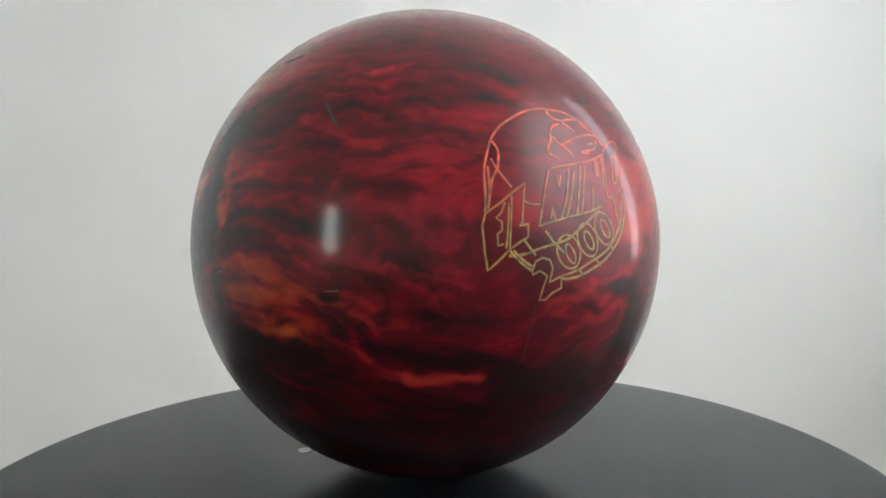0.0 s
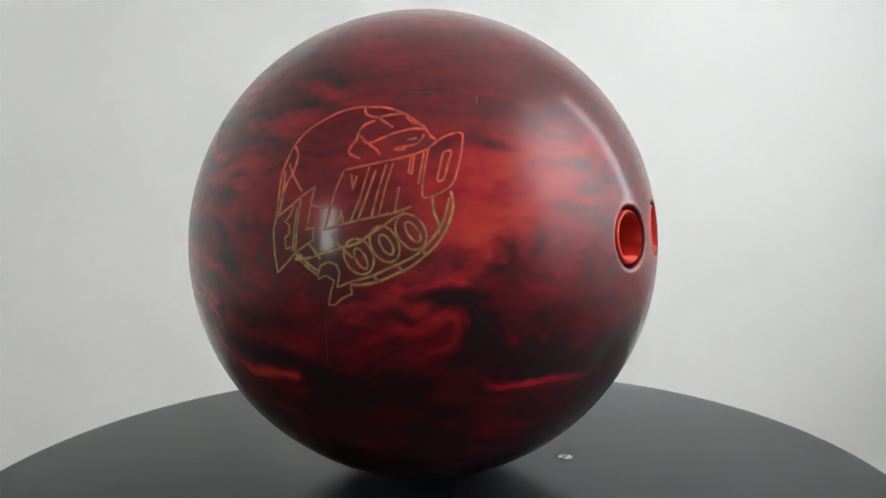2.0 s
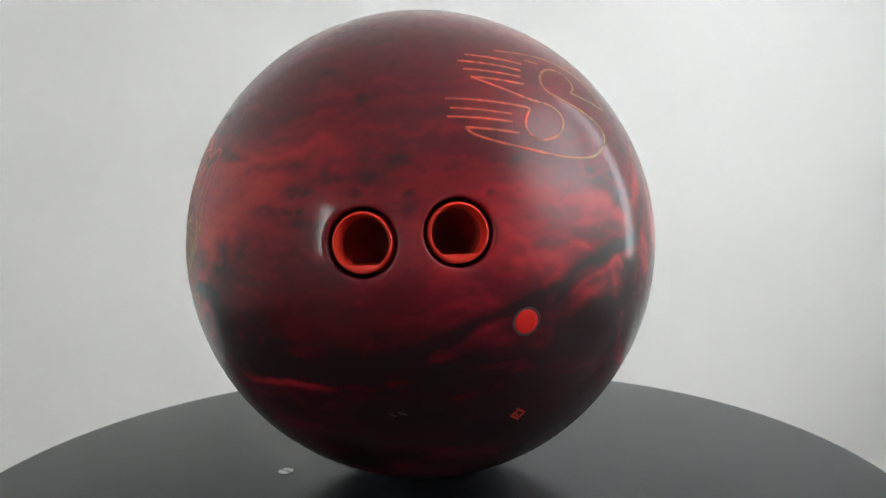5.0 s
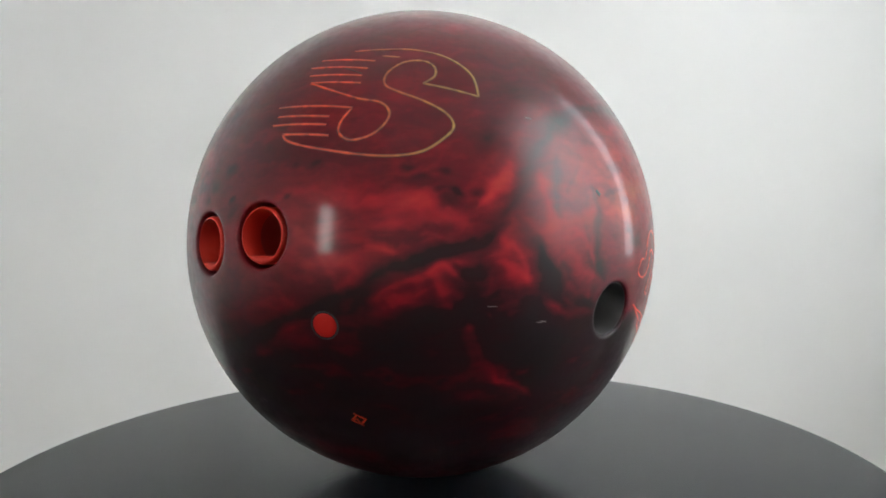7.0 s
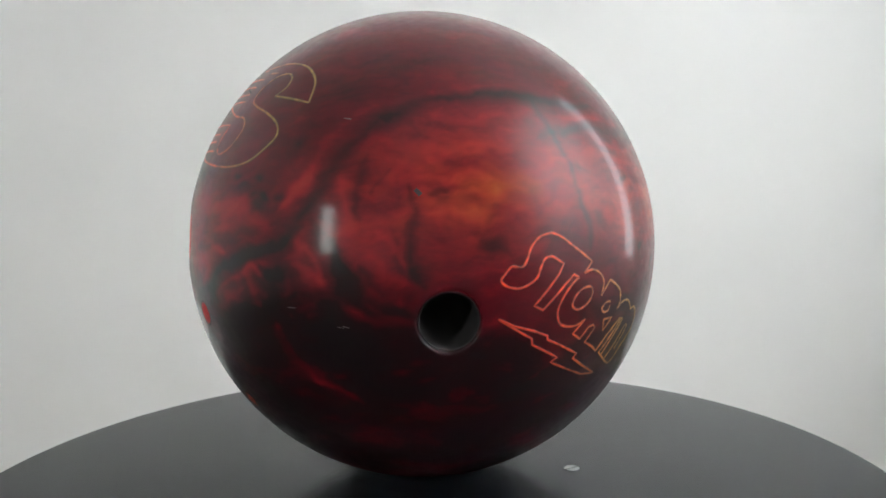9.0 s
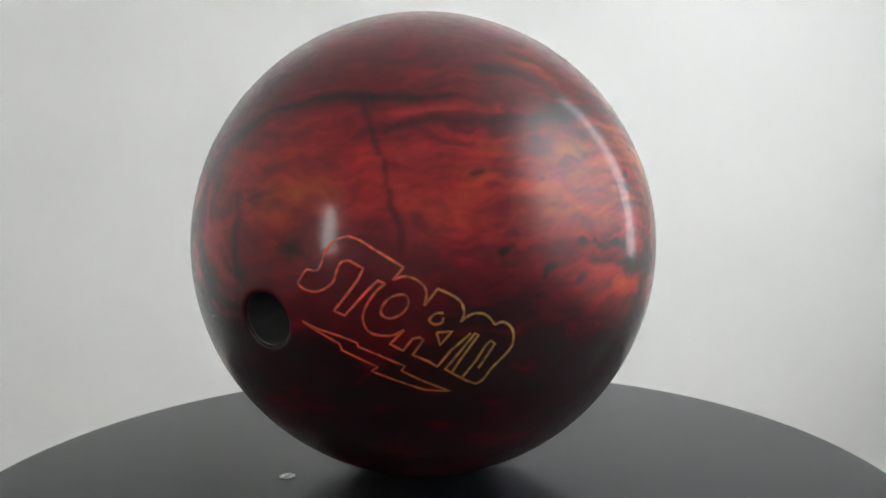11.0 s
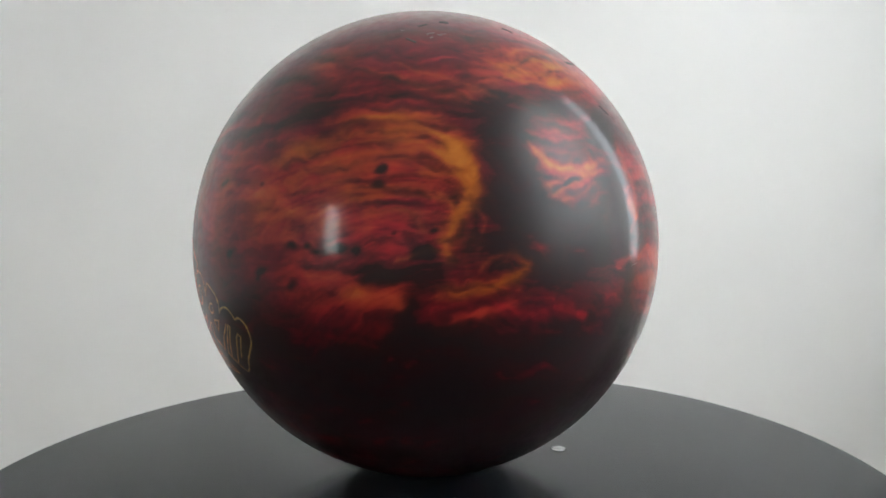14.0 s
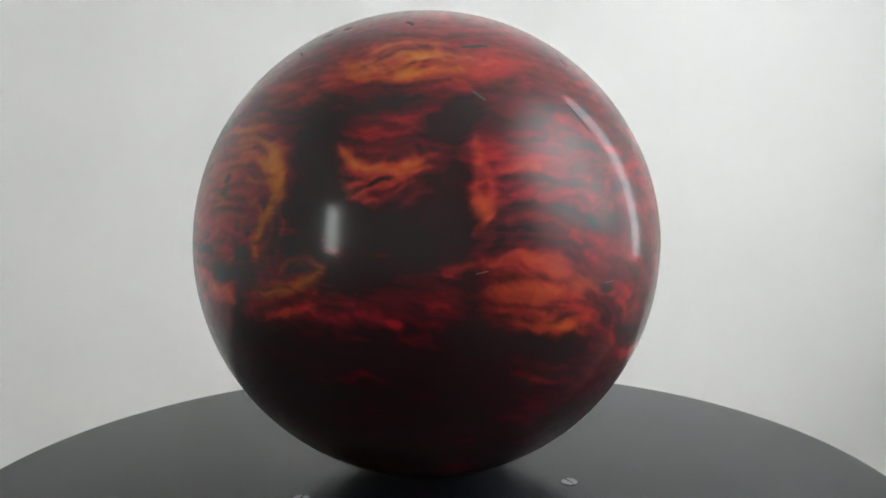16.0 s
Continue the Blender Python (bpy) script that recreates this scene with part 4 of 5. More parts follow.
blob(38.7, -16.4, 7, 4.5, 2, -0.25, 0)
# finer flames, arcs and embers
vein([(-162.7, 20), (-159.2, 16.8), (-155.2, 15.2), (-148.8, 16.3), (-142.7, 17.6)], 0.8, 0.45, 0.3)
vein([(-161.4, 9), (-155.4, 11), (-149, 14), (-144.2, 15.4)], 0.8, 0.45, 0.35)
vein([(-157.5, 8), (-151.4, 10), (-146.8, 12.2)], 0.7, 0.4, 0.3)
vein([(-159, 22.8), (-150, 23.5)], 0.8, 0.15, 0)
vein([(161.8, 23.7), (172.3, 24), (-178.3, 19.9), (-174.3, 14.5)], 0.7, 0.25, 0.4)
vein([(162.1, 18.9), (171.9, 20.3), (179.8, 17.6), (-176.2, 12.3)], 0.7, 0.25, 0.4)
vein([(160.5, 1.8), (167.9, 2.8), (173.2, 1.8)], 1, 0.35, 0)
vein([(-174.2, 7.5), (-172.5, 5.3), (-173.5, 2.4)], 0.6, 0.25, 0.4)
vein([(-171.3, -4.1), (-167.3, -2.4), (-165.2, -4.2), (-169.4, -6.6), (-177.5, -8.1), (177.1, -7.3)], 0.6, 0.12, 0.35)
vein([(164.4, -7.5), (169.7, -8.4), (173.3, -11.6)], 1.1, 0.4, 0.1)
vein([(-179.1, -13.3), (-172.6, -11.7), (-167.3, -10.1)], 0.9, 0.35, 0.05)
vein([(-162.6, -8.6), (-159.5, -10.2)], 0.9, 0.3, 0)
vein([(-153.8, -12.4), (-151.3, -13.5)], 0.9, 0.4, 0)
vein([(-174.9, -14.2), (-165.7, -15.2), (-159.5, -13.2)], 0.9, 0.2, 0)
vein([(166.6, -24.5), (172.4, -25.2)], 0.8, 0.25, 0)
vein([(-137, 9.3), (-133.2, 6)], 1.2, 0.35, 0.1)
vein([(-143.4, -3.9), (-137.4, -1.9)], 1.1, 0.35, 0.05)
vein([(-168.5, 37.6), (-159.2, 38.3), (-149.3, 39.5), (-137.2, 38.9)], 0.9, 0.2, 0.35)
vein([(-164.5, 34.4), (-153.1, 34.5), (-141.2, 37.1)], 0.7, 0.2, 0.35)
vein([(-136.1, -15.5), (-126.9, -21.2), (-115.5, -22.8)], 1.2, 0.25, 0.05)
vein([(-155.6, 12), (-151, 13.2)], 0.5, -0.8, 0)
vein([(-165.4, 21.5), (-157, 20.3), (-148.1, 21.6), (-140.2, 23.4)], 0.6, -0.5, 0)
vein([(164.5, 21.1), (174.2, 21.7), (-177.8, 18.2)], 0.5, -0.45, 0)
vein([(161.6, 15.6), (172.6, 17.1), (-178.4, 13.4)], 0.5, -0.45, 0)
vein([(162.8, 11), (171.1, 11.4), (177.5, 9.4)], 0.6, -0.45, 0)
vein([(-136.4, 0.1), (-124.4, -0.8)], 0.9, -0.45, 0)
vein([(-132.1, -7.2), (-119.3, -10.2)], 0.5, -0.4, 0)
vein([(-136.9, -11.1), (-126.4, -13), (-113.9, -13)], 0.5, -0.35, 0)
vein([(-159.4, 10.2), (-153.4, 12.2), (-146.8, 14.8)], 0.4, -0.4, 0)
vein([(164.7, -5.4), (173.8, -5.7), (-179.5, -6.1)], 0.9, -0.45, 0)
vein([(-166, 40), (-158, 36.7), (-146.8, 38.3)], 0.5, -0.45, 0)
vein([(174.4, -10.3), (174.5, -16.8), (170.6, -21.7)], 1.1, -0.35, 0)
blob(176.1, -1, 1.5, 1.1, 0, -1, 0)
blob(162.1, 0.5, 1.2, 0.7, 0, -0.7, 0)
blob(168, 14.6, 1, 0.7, -3, -0.7, 0)
blob(-126.3, -9.7, 11.4, 4.1, -11, 0.22, 0.12)
blob(-140.4, -19.7, 3.7, 7.3, -5, -0.35, 0)
blob(-160.6, -19.7, 15.4, 4.6, -2, -0.2, 0)
blob(-167.7, -14.2, 14.5, 2.8, 0, -0.28, 0)
blob(175.1, -13.4, 7.3, 2.2, 2, -0.2, 0)
# deep pigment low on the ball, part of it painted in for shade
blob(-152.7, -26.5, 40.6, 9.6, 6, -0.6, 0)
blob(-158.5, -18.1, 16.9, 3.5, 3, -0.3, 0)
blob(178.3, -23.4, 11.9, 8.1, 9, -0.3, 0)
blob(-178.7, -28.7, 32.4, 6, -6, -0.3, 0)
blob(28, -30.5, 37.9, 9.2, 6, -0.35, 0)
blob(29, 4.6, 20.9, 7.9, 4, 0.26, 0)
vein([(30, 8.6), (38.1, 10.4), (46.3, 9.8)], 1.6, 0.25, 0)
blob(15.4, -2.1, 8, 3, 9, 0.2, 0)
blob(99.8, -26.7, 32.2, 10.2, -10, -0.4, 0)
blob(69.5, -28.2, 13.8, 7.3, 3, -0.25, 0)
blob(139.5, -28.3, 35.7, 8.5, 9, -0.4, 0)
vein([(-178.6, 19.1), (-175.8, 15.5), (-175.7, 10.6), (-177.7, 4.8)], 1.3, 0.4, 0.7)
blob(-41.1, 4.7, 11.9, 5.9, -1, 0.18, 0)
blob(-6.8, -29.8, 13.9, 5.8, -16, -0.3, 0)
# broad drifts between the sides
blob(-176.9, 12.3, 2.7, 8, 0, -0.45, 0)
blob(48.2, -13.2, 11.3, 6.5, -2, -0.42, 0)
vein([(58.4, 1.3), (51.3, -6.3), (53.5, -14.5), (64.5, -22)], 1.8, -0.45, 0)
vein([(56.6, -4.6), (54.6, -9.8), (59.1, -16.7)], 1, 0.25, 0)
blob(-26.6, 11, 22.9, 11.4, -2, 0.18, 0)
blob(134.4, 11.2, 22.6, 11.6, 0, 0.16, 0.1)
blob(104.2, 12, 11.9, 13.5, -3, 0.12, 0)
blob(-90.7, 5, 18.2, 15.6, -1, 0.1, 0)
blob(68.2, 5.6, 11.9, 9.2, -1, 0.14, 0)
blob(60.1, -5.4, 6.6, 6.8, -27, 0.1, 0)
blob(-178.9, -16.9, 23.7, 3.9, 9, -0.2, 0)
blob(-149.8, -18, 15.7, 4.6, 0, -0.2, 0)
# dark clouds round the underside: pigment, with the ball's own shade painted in
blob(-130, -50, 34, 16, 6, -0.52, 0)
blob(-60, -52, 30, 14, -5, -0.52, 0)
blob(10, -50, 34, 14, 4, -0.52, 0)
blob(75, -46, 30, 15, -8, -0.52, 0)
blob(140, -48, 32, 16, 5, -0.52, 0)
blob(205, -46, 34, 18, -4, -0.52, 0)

# pigments saturate: deep darks and bright reds level off
tone = 0.48 + 0.5 * np.tanh((tone - 0.48) * 1.5)
# fine rings that stay visible inside the dark bay
swirl(206, 14, 18, 0.5, 0.11, 0.14, 85)
swirl(196, -4, 9, 0.8, 0.10, 0.18, 87)
# wisps along the edges of the clouds
tone += 0.12 * clouds(FLOW * np.array([7.0, 7.0, 26.0]) + 1.0 * bend, 61, 3) * np.clip(0.45 + ember * 2, 0, 1)
tone, ember = 0.06 + 0.92 * np.clip(tone, 0.0, 1.0), np.clip(ember, 0.0, 1.0)

# holes: lon, lat, radius in degrees, depth in metres
HOLES = [(-4.9, 1.9, 6.4, 0.045), (12.4, 3.4, 6.3, 0.045), (86.7, -13.2, 5.75, 0.055)]
SHELL = UNIT * R
for lon, lat, a, depth in HOLES:
    c = spot(lon, lat)
    r = np.degrees(np.arccos(np.clip(UNIT @ c, -1, 1)))
    r[np.abs(r - a) < 0.19] = a
    near = np.nonzero(r < a + 1.0)[0]
    out = UNIT[near] - np.outer(UNIT[near] @ c, c)
    out /= np.linalg.norm(out, axis=1)[:, None] + 1e-12
    s = (a - r[near]) / a
    wall, rim = R * math.sin(radians(a)), R * math.cos(radians(a))
    rho = np.where(s < 0.75, wall, wall * (1 - s) / 0.25)
    high = rim - depth * np.clip(s / 0.75, 0, 1)
    inside = c * high[:, None] + out * rho[:, None]
    lip = UNIT[near] * (R - 0.0004 * np.clip(1 - (r[near] - a), 0, 1)[:, None] ** 2)
    SHELL[near] = np.where((s > 0)[:, None], inside, lip)
    SHELL[near[s == 0]] = c * (rim - 0.0004) + out[s == 0] * wall

n_ring = NLAT - 1
rows_, cols_ = np.meshgrid(np.arange(n_ring - 1), np.arange(NLON), indexing="ij")
nxt = (cols_ + 1) % NLON
quads = np.stack([rows_ * NLON + cols_, rows_ * NLON + nxt, (rows_ + 1) * NLON + nxt, (rows_ + 1) * NLON + cols_], -1).reshape(-1, 4)
south, north, ring = len(UNIT) - 2, len(UNIT) - 1, np.arange(NLON)
last = (n_ring - 1) * NLON
caps = np.concatenate([np.stack([ring * 0 + south, (ring + 1) % NLON, ring], 1), np.stack([ring * 0 + north, last + ring, last + (ring + 1) % NLON], 1)])
mesh = bpy.data.meshes.new("shell")
mesh.vertices.add(len(SHELL))
mesh.vertices.foreach_set("co", (SHELL + np.array([0, 0, R])).ravel())
mesh.loops.add(quads.size + caps.size)
mesh.loops.foreach_set("vertex_index", np.concatenate([quads.ravel(), caps.ravel()]).astype(np.int32))
mesh.polygons.add(len(quads) + len(caps))
mesh.polygons.foreach_set("loop_start", np.concatenate([np.arange(len(quads)) * 4, quads.size + np.arange(len(caps)) * 3]).astype(np.int32))
mesh.update(calc_edges=True)
mesh.validate()
smooth(mesh)
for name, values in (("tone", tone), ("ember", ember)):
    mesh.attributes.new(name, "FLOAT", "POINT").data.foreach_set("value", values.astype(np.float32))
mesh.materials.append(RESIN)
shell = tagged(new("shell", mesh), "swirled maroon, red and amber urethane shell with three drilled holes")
shell.parent = ball


# ---- engraving ----
def curve_through(pts, closed=False, steps=6):
    """A smooth line through the points of a drawing."""
    pts, out = [np.array(p, float) for p in pts], []
    n = len(pts)
    for k in range(n if closed else n - 1):
        pick = (lambda j: pts[j % n]) if closed else (lambda j: pts[min(max(j, 0), n - 1)])
        p0, p1, p2, p3 = pick(k - 1), pick(k), pick(k + 1), pick(k + 2)
        for s in np.arange(steps) / steps:
            out.append(0.5 * (2 * p1 + (p2 - p0) * s + (2 * p0 - 5 * p1 + 4 * p2 - p3) * s * s + (3 * p1 - p0 - 3 * p2 + p3) * s ** 3))
    out.append(pts[0] if closed else pts[-1])
    return out


def straight(pts):
    return [np.array(p, float) for p in pts]


def arc(cx, cy, rx, ry, a0, a1, n=40):
    return [np.array((cx + rx * math.cos(radians(a)), cy + ry * math.sin(radians(a)))) for a in np.linspace(a0, a1, n)]


def engrave(name, lines, at, fade, width=0.55, label="", mat=PAINT):
    """Shallow painted channels along drawn lines, in degrees east and north of a place on the ball. fade(e, n) gives the paint."""
    c, e, n = axes(*at)
    bm = bmesh.new()
    layer, shade_wear = bm.verts.layers.float.new("fade"), bm.verts.layers.float.new("edge_shade_wear")

    def wrap(p, lift):
        a = math.hypot(*p)
        d = (e * p[0] + n * p[1]) / (a or 1)
        return Vector((c * math.cos(radians(a)) + d * math.sin(radians(a))) * (R + lift)) + Vector((0, 0, R))

    for line in lines:
        pts = [line[0]]
        for a, b in zip(line, line[1:]):
            k = max(1, int(np.linalg.norm(b - a) / 0.9))
            pts += [a + (b - a) * (j + 1) / k for j in range(k)]
        pts = [p for j, p in enumerate(pts) if j == 0 or np.linalg.norm(p - pts[j - 1]) > 0.02]
        before = None
        for j, p in enumerate(pts):
            d = pts[min(j + 1, len(pts) - 1)] - pts[max(j - 1, 0)]
            d = d / (np.linalg.norm(d) + 1e-9)
            side = np.array((-d[1], d[0])) * width * 0.5 * (1 + 0.25 * noise.noise((p[0], p[1], 3.0)))
            now = [bm.verts.new(wrap(p + side * s, lift)) for s, lift in ((1, 0.00002), (0.65, 0.00013), (0, 0.00005), (-0.65, 0.00013), (-1, 0.00002))]
            # wear along the line; the outer verts get the groove's shadow as dark colour
            worn = 0.24 + 0.6 * noise.noise((p[0] * 0.9, p[1] * 0.9, 21.0))
            for v, edge in zip(now, (1, 0.35, 0, 0.35, 1)):
                v[shade_wear] = min(max(edge + worn, 0), 1)
                v[layer] = min(max(fade(*p) + 0.12 * noise.noise((p[0] * 0.7, p[1] * 0.7, 9.0)), 0), 1)
            if before:
                for k in range(4):
                    bm.faces.new((before[k], before[k + 1], now[k + 1], now[k]))
            before = now
    return part(name, bm, mat, ball, label, soft=True)


EMBLEM = (-62.5, 10)
down = lambda e, n: 0.50 - n / 22
engrave("engraved_globe", [
    curve_through([(-17.2, -2.9), (-16.9, 0.5), (-16.5, 5.2), (-15.3, 8.6), (-14.1, 11.1), (-11.8, 13.6), (-9.2, 15.2), (-6.1, 16.7), (-3, 17.5), (0.1, 17.5), (3.3, 17.2), (6.3, 16), (8.4, 14.6), (10.2, 13.2), (11.4, 11.5), (12.4, 10.7)]),
    curve_through([(-14.3, 10.8), (-13.3, 8.5), (-14, 5.3), (-15.2, 3.3), (-16, 0.6), (-16.6, -2.1)]),
    curve_through([(-15, 7.2), (-14.1, 5.1), (-12.6, 2.7), (-11.8, 1.6)]),
    curve_through([(-15.8, 5.7), (-15.9, 2.5), (-16.3, 0.2)]),
    curve_through([(15.3, 1.1), (15.7, -1.9), (14.6, -5.5), (13, -8.2), (10.8, -10.4), (8.3, -12.3), (5.3, -13.7), (2.3, -14.9), (-0.7, -15.4), (-2.5, -15.3)]),
    curve_through([(15, -0.1), (14, -4.2), (12.3, -7.1), (9.8, -9.8), (7.3, -11.3), (4.3, -12.6), (1.3, -13.9), (-2.3, -14.8)]),
    curve_through([(12.1, -0.2), (12.4, -2.7), (13.2, -4.7), (13.2, -6.4)]),
    straight([(6.3, -12.2), (7.3, -13.4)]),
    straight([(1.8, -13.9), (2.8, -14.8)]),
    straight([(10.1, -9), (11, -10.1)]),
    curve_through([(-13.2, -9.5), (-11.9, -11.1), (-10.3, -12.5), (-8.6, -13.7)]),
    curve_through([(-12.4, -9.7), (-10.6, -11.5), (-8.7, -12.8)]),
    curve_through([(-0.9, 17.4), (-0.4, 15.9), (1.7, 15.2), (4.3, 15.7), (6.3, 15.8)]),
    curve_through([(1.7, 15.2), (3.2, 14.1), (4.7, 13)]),
    curve_through([(1.4, 14.5), (-0.4, 13.8), (-1.4, 12.6), (-1.9, 10.7), (-2.7, 9.6), (-3.1, 8.4), (-2.4, 7.7), (-0.9, 7)]),
    curve_through([(-1.1, 11.5), (-0.1, 10.1), (1.1, 10.1), (3.4, 11.2), (6.2, 12.2), (8.8, 12.8), (10.4, 12.7)]),
    curve_through([(0.6, 9.7), (2, 8.6), (2.7, 7.6)]),
    curve_through([(5.5, 8.9), (7.7, 9.3), (9.4, 10), (10.3, 11.7)]),
    straight([(7.4, 10.5), (9.1, 10.9)]),
    curve_through([(6.9, 15.4), (8.1, 14.1), (10, 13.5)]),
    curve_through([(5.1, 8.7), (6.1, 8.5), (7.1, 8.8)]),
    curve_through([(-13.2, -10.7), (-10, -10.5), (-7, -9.6), (-4, -8.9), (-1, -8.1), (1.6, -6.4), (3.4, -5.3), (5.7, -3.7), (7.4, -2.8)]),
    straight([(-5.8, -6.5), (-4.3, -8.5), (-1.8, -10.7)]),
    straight([(-10.3, -7.9), (-8, -10.8)]),
], EMBLEM, down, 0.58, "engraved globe outline, orange above and gold below")
engrave("engraved_banner", [
    straight([(-17.2, -2.9), (-14.2, -1.1), (-11.9, 0.6), (-9.1, 2.3), (-9.6, 0.5), (-10.5, -5), (-10.9, -5.4), (-9.3, -5.2), (-9.4, -7.4), (-13.2, -9.6)]),
    straight([(-17.2, -2.9), (-17.9, -5.1), (-17.7, -9.7), (-17.2, -13.1), (-14.4, -10.8), (-13.2, -9.6)]),
    straight([(-13.4, -1), (-14.2, -2.8), (-15.3, -3.8), (-14.3, -4.5), (-14.3, -6), (-15.2, -6.7), (-15.2, -8.8), (-14.1, -8.5)]),
    straight([(-12, 0.2), (-12.6, -4.9), (-13.1, -9.5)]),
    straight([(-12.7, -1.3), (-13.1, -4.8), (-13.7, -9.3)]),
    curve_through([(-9.8, -1), (-8.4, -1.6), (-6.5, -1.7)]),
    straight([(-3.7, 5), (-5.1, 1.5), (-7.1, -5.6), (-4.7, -5), (-1.7, -4.3), (1, -3.8), (4.9, -3.1), (8.5, -1.8)]),
    straight([(-3.7, 5), (0.1, 5.7), (5.1, 6.7), (8.7, 7.7), (11, 8.7)]),
    straight([(-2.3, 4.2), (-2, 1.4), (-1.3, 3.8)]),
    straight([(-4.5, -4.4), (-4, -2.2), (-3.6, -4.5)]),
    straight([(0.9, 5.4), (-0.6, -0.3), (-2.2, -4.2)]),
    straight([(2.1, 4.9), (0.5, -0.3), (-0.9, -4.1)]),
    straight([(3.9, 5.8), (2.5, 0.6), (1.5, -3.7)]),
    straight([(5.1, 6), (3.9, 1.7), (2.8, -3.4), (4.7, -3)]),
    straight([(5.8, 6.7), (8.2, 7.4), (7.8, 4.3), (8.4, 4), (8.7, 7.5)]),
    straight([(6.3, 1.7), (5.6, -2.9)]),
    straight([(10.4, 8.1), (9.6, 2.3)]),
    curve_through([(11.2, 9), (10.6, 4.9), (10.3, 0.7), (10.9, -0.2), (12.8, 0.4), (15.5, 2.4), (16.6, 6.1), (17.1, 9.5), (17, 12.3), (14, 11.4), (11.2, 9)]),
    curve_through([(13.8, 8.3), (13.2, 5), (12.9, 3), (14, 3.3), (14.7, 6.2), (15.2, 8.6), (13.8, 8.3)]),
], EMBLEM, down, 0.50, "engraved slanting outline shapes, orange fading to gold")
for digit in (
    [straight([(-8.7, -13.6), (-8, -11.9), (-6.5, -11.3), (-5, -11.8), (-4.4, -13.2), (-5, -15.8), (-2.5, -14.9), (-2.3, -17), (-4.2, -17.8), (-5.7, -19), (-6.9, -19), (-6.2, -16.4), (-5.5, -14.6), (-7.1, -13.7), (-8.6, -14.3), (-8.7, -13.6)])],
    [curve_through([(1.5, -9.3), (1.9, -10.6), (1.8, -11.9), (1.2, -13), (0.2, -13.5), (-1, -13.4), (-2.2, -12.7), (-3, -11.6), (-3.5, -10.2), (-3.3, -8.9), (-2.7, -7.9), (-1.7, -7.4), (-0.5, -7.5), (0.6, -8.1), (1.5, -9.3)]),
     curve_through([(0.4, -10.4), (0.7, -11.2), (0.8, -11.9), (0.7, -12.4), (0.4, -12.6), (-0.1, -12.4), (-0.7, -11.9), (-1.2, -11.2), (-1.5, -10.4), (-1.6, -9.7), (-1.5, -9.2), (-1.1, -9), (-0.6, -9.2), (-0.1, -9.7), (0.4, -10.4)])],
    [curve_through([(5.9, -7.2), (6.4, -8.5), (6.4, -9.9), (5.9, -10.9), (5, -11.4), (3.9, -11.3), (2.7, -10.6), (1.8, -9.5), (1.3, -8.1), (1.3, -6.8), (1.8, -5.8), (2.7, -5.3), (3.9, -5.3), (5, -6), (5.9, -7.2)]),
     curve_through([(4.9, -8), (5.3, -8.7), (5.4, -9.4), (5.3, -9.9), (5, -10.1), (4.5, -10), (3.9, -9.6), (3.4, -8.9), (3, -8.1), (2.9, -7.4), (3, -6.9), (3.3, -6.7), (3.8, -6.8), (4.4, -7.3), (4.9, -8)])],
    [curve_through([(10.5, -4.9), (11.1, -6.3), (11.1, -7.6), (10.6, -8.7), (9.7, -9.2), (8.5, -9.2), (7.4, -8.5), (6.4, -7.4), (5.8, -6.1), (5.8, -4.7), (6.3, -3.7), (7.2, -3.1), (8.3, -3.2), (9.5, -3.8), (10.5, -4.9)]),
     curve_through([(9.5, -5.7), (9.9, -6.4), (10.1, -7.1), (10, -7.7), (9.6, -7.9), (9.1, -7.8), (8.5, -7.3), (8, -6.7), (7.6, -5.9), (7.4, -5.2), (7.5, -4.7), (7.8, -4.5), (8.3, -4.6), (8.9, -5), (9.5, -5.7)])],
):
    engrave("engraved_digit", digit, EMBLEM, down, 0.50, "engraved golden outline digit")

SWIRL = (34.5, 28)
east = lambda e, n: 0.40 + e / 30
engrave("engraved_swirl", [
    curve_through([(-5.6, 15.4), (0.1, 15.1), (6.8, 14.8), (13.2, 12.9), (17.9, 8.8), (19.4, 3.4)]), straight([(19.4, 3.4), (14, 4.3), (8.9, 5.1)]),
    curve_through([(8.9, 5.1), (10.9, 7.2), (10.7, 9.8), (8.4, 11.4), (4.8, 10.8), (1.9, 7.8), (1.8, 4.7), (4.7, 2.8), (9.5, 0.8), (13.5, -1.5), (15, -4), (13.7, -6.4), (9.7, -9.6), (4.1, -10.7), (-2.8, -10.1), (-11.3, -7.9), (-16.6, -5.6), (-18.1, -3.8)]),
    curve_through([(-13.7, 7.6), (-8.5, 4.4), (-3.1, 1.7), (1.4, 0.4), (3.2, -2), (2.2, -4.7), (-0.3, -6.7), (-3.8, -7.3), (-6, -5.6), (-5.8, -3.2), (-3.9, -0.4)]),
    *[straight([(e0, n0), (e1, n1)]) for e0, n0, e1, n1 in ((-12.6, 14.2, -0.9, 11.5), (-14.8, 12.5, -2.1, 9.4), (-14.5, 10, -3, 7.5), (-13.7, 7.7, -3, 5.5), (-20.2, 3.1, -3.9, -0.4), (-19.9, 0.8, -8.3, -1.8), (-20.9, -1, -8.7, -3.5), (-18.1, -3.8, -8, -5.9), (0.4, 12.9, 3.8, 12.4))],
], SWIRL, east, 0.58, "engraved swirl outline trailing straight speed lines")

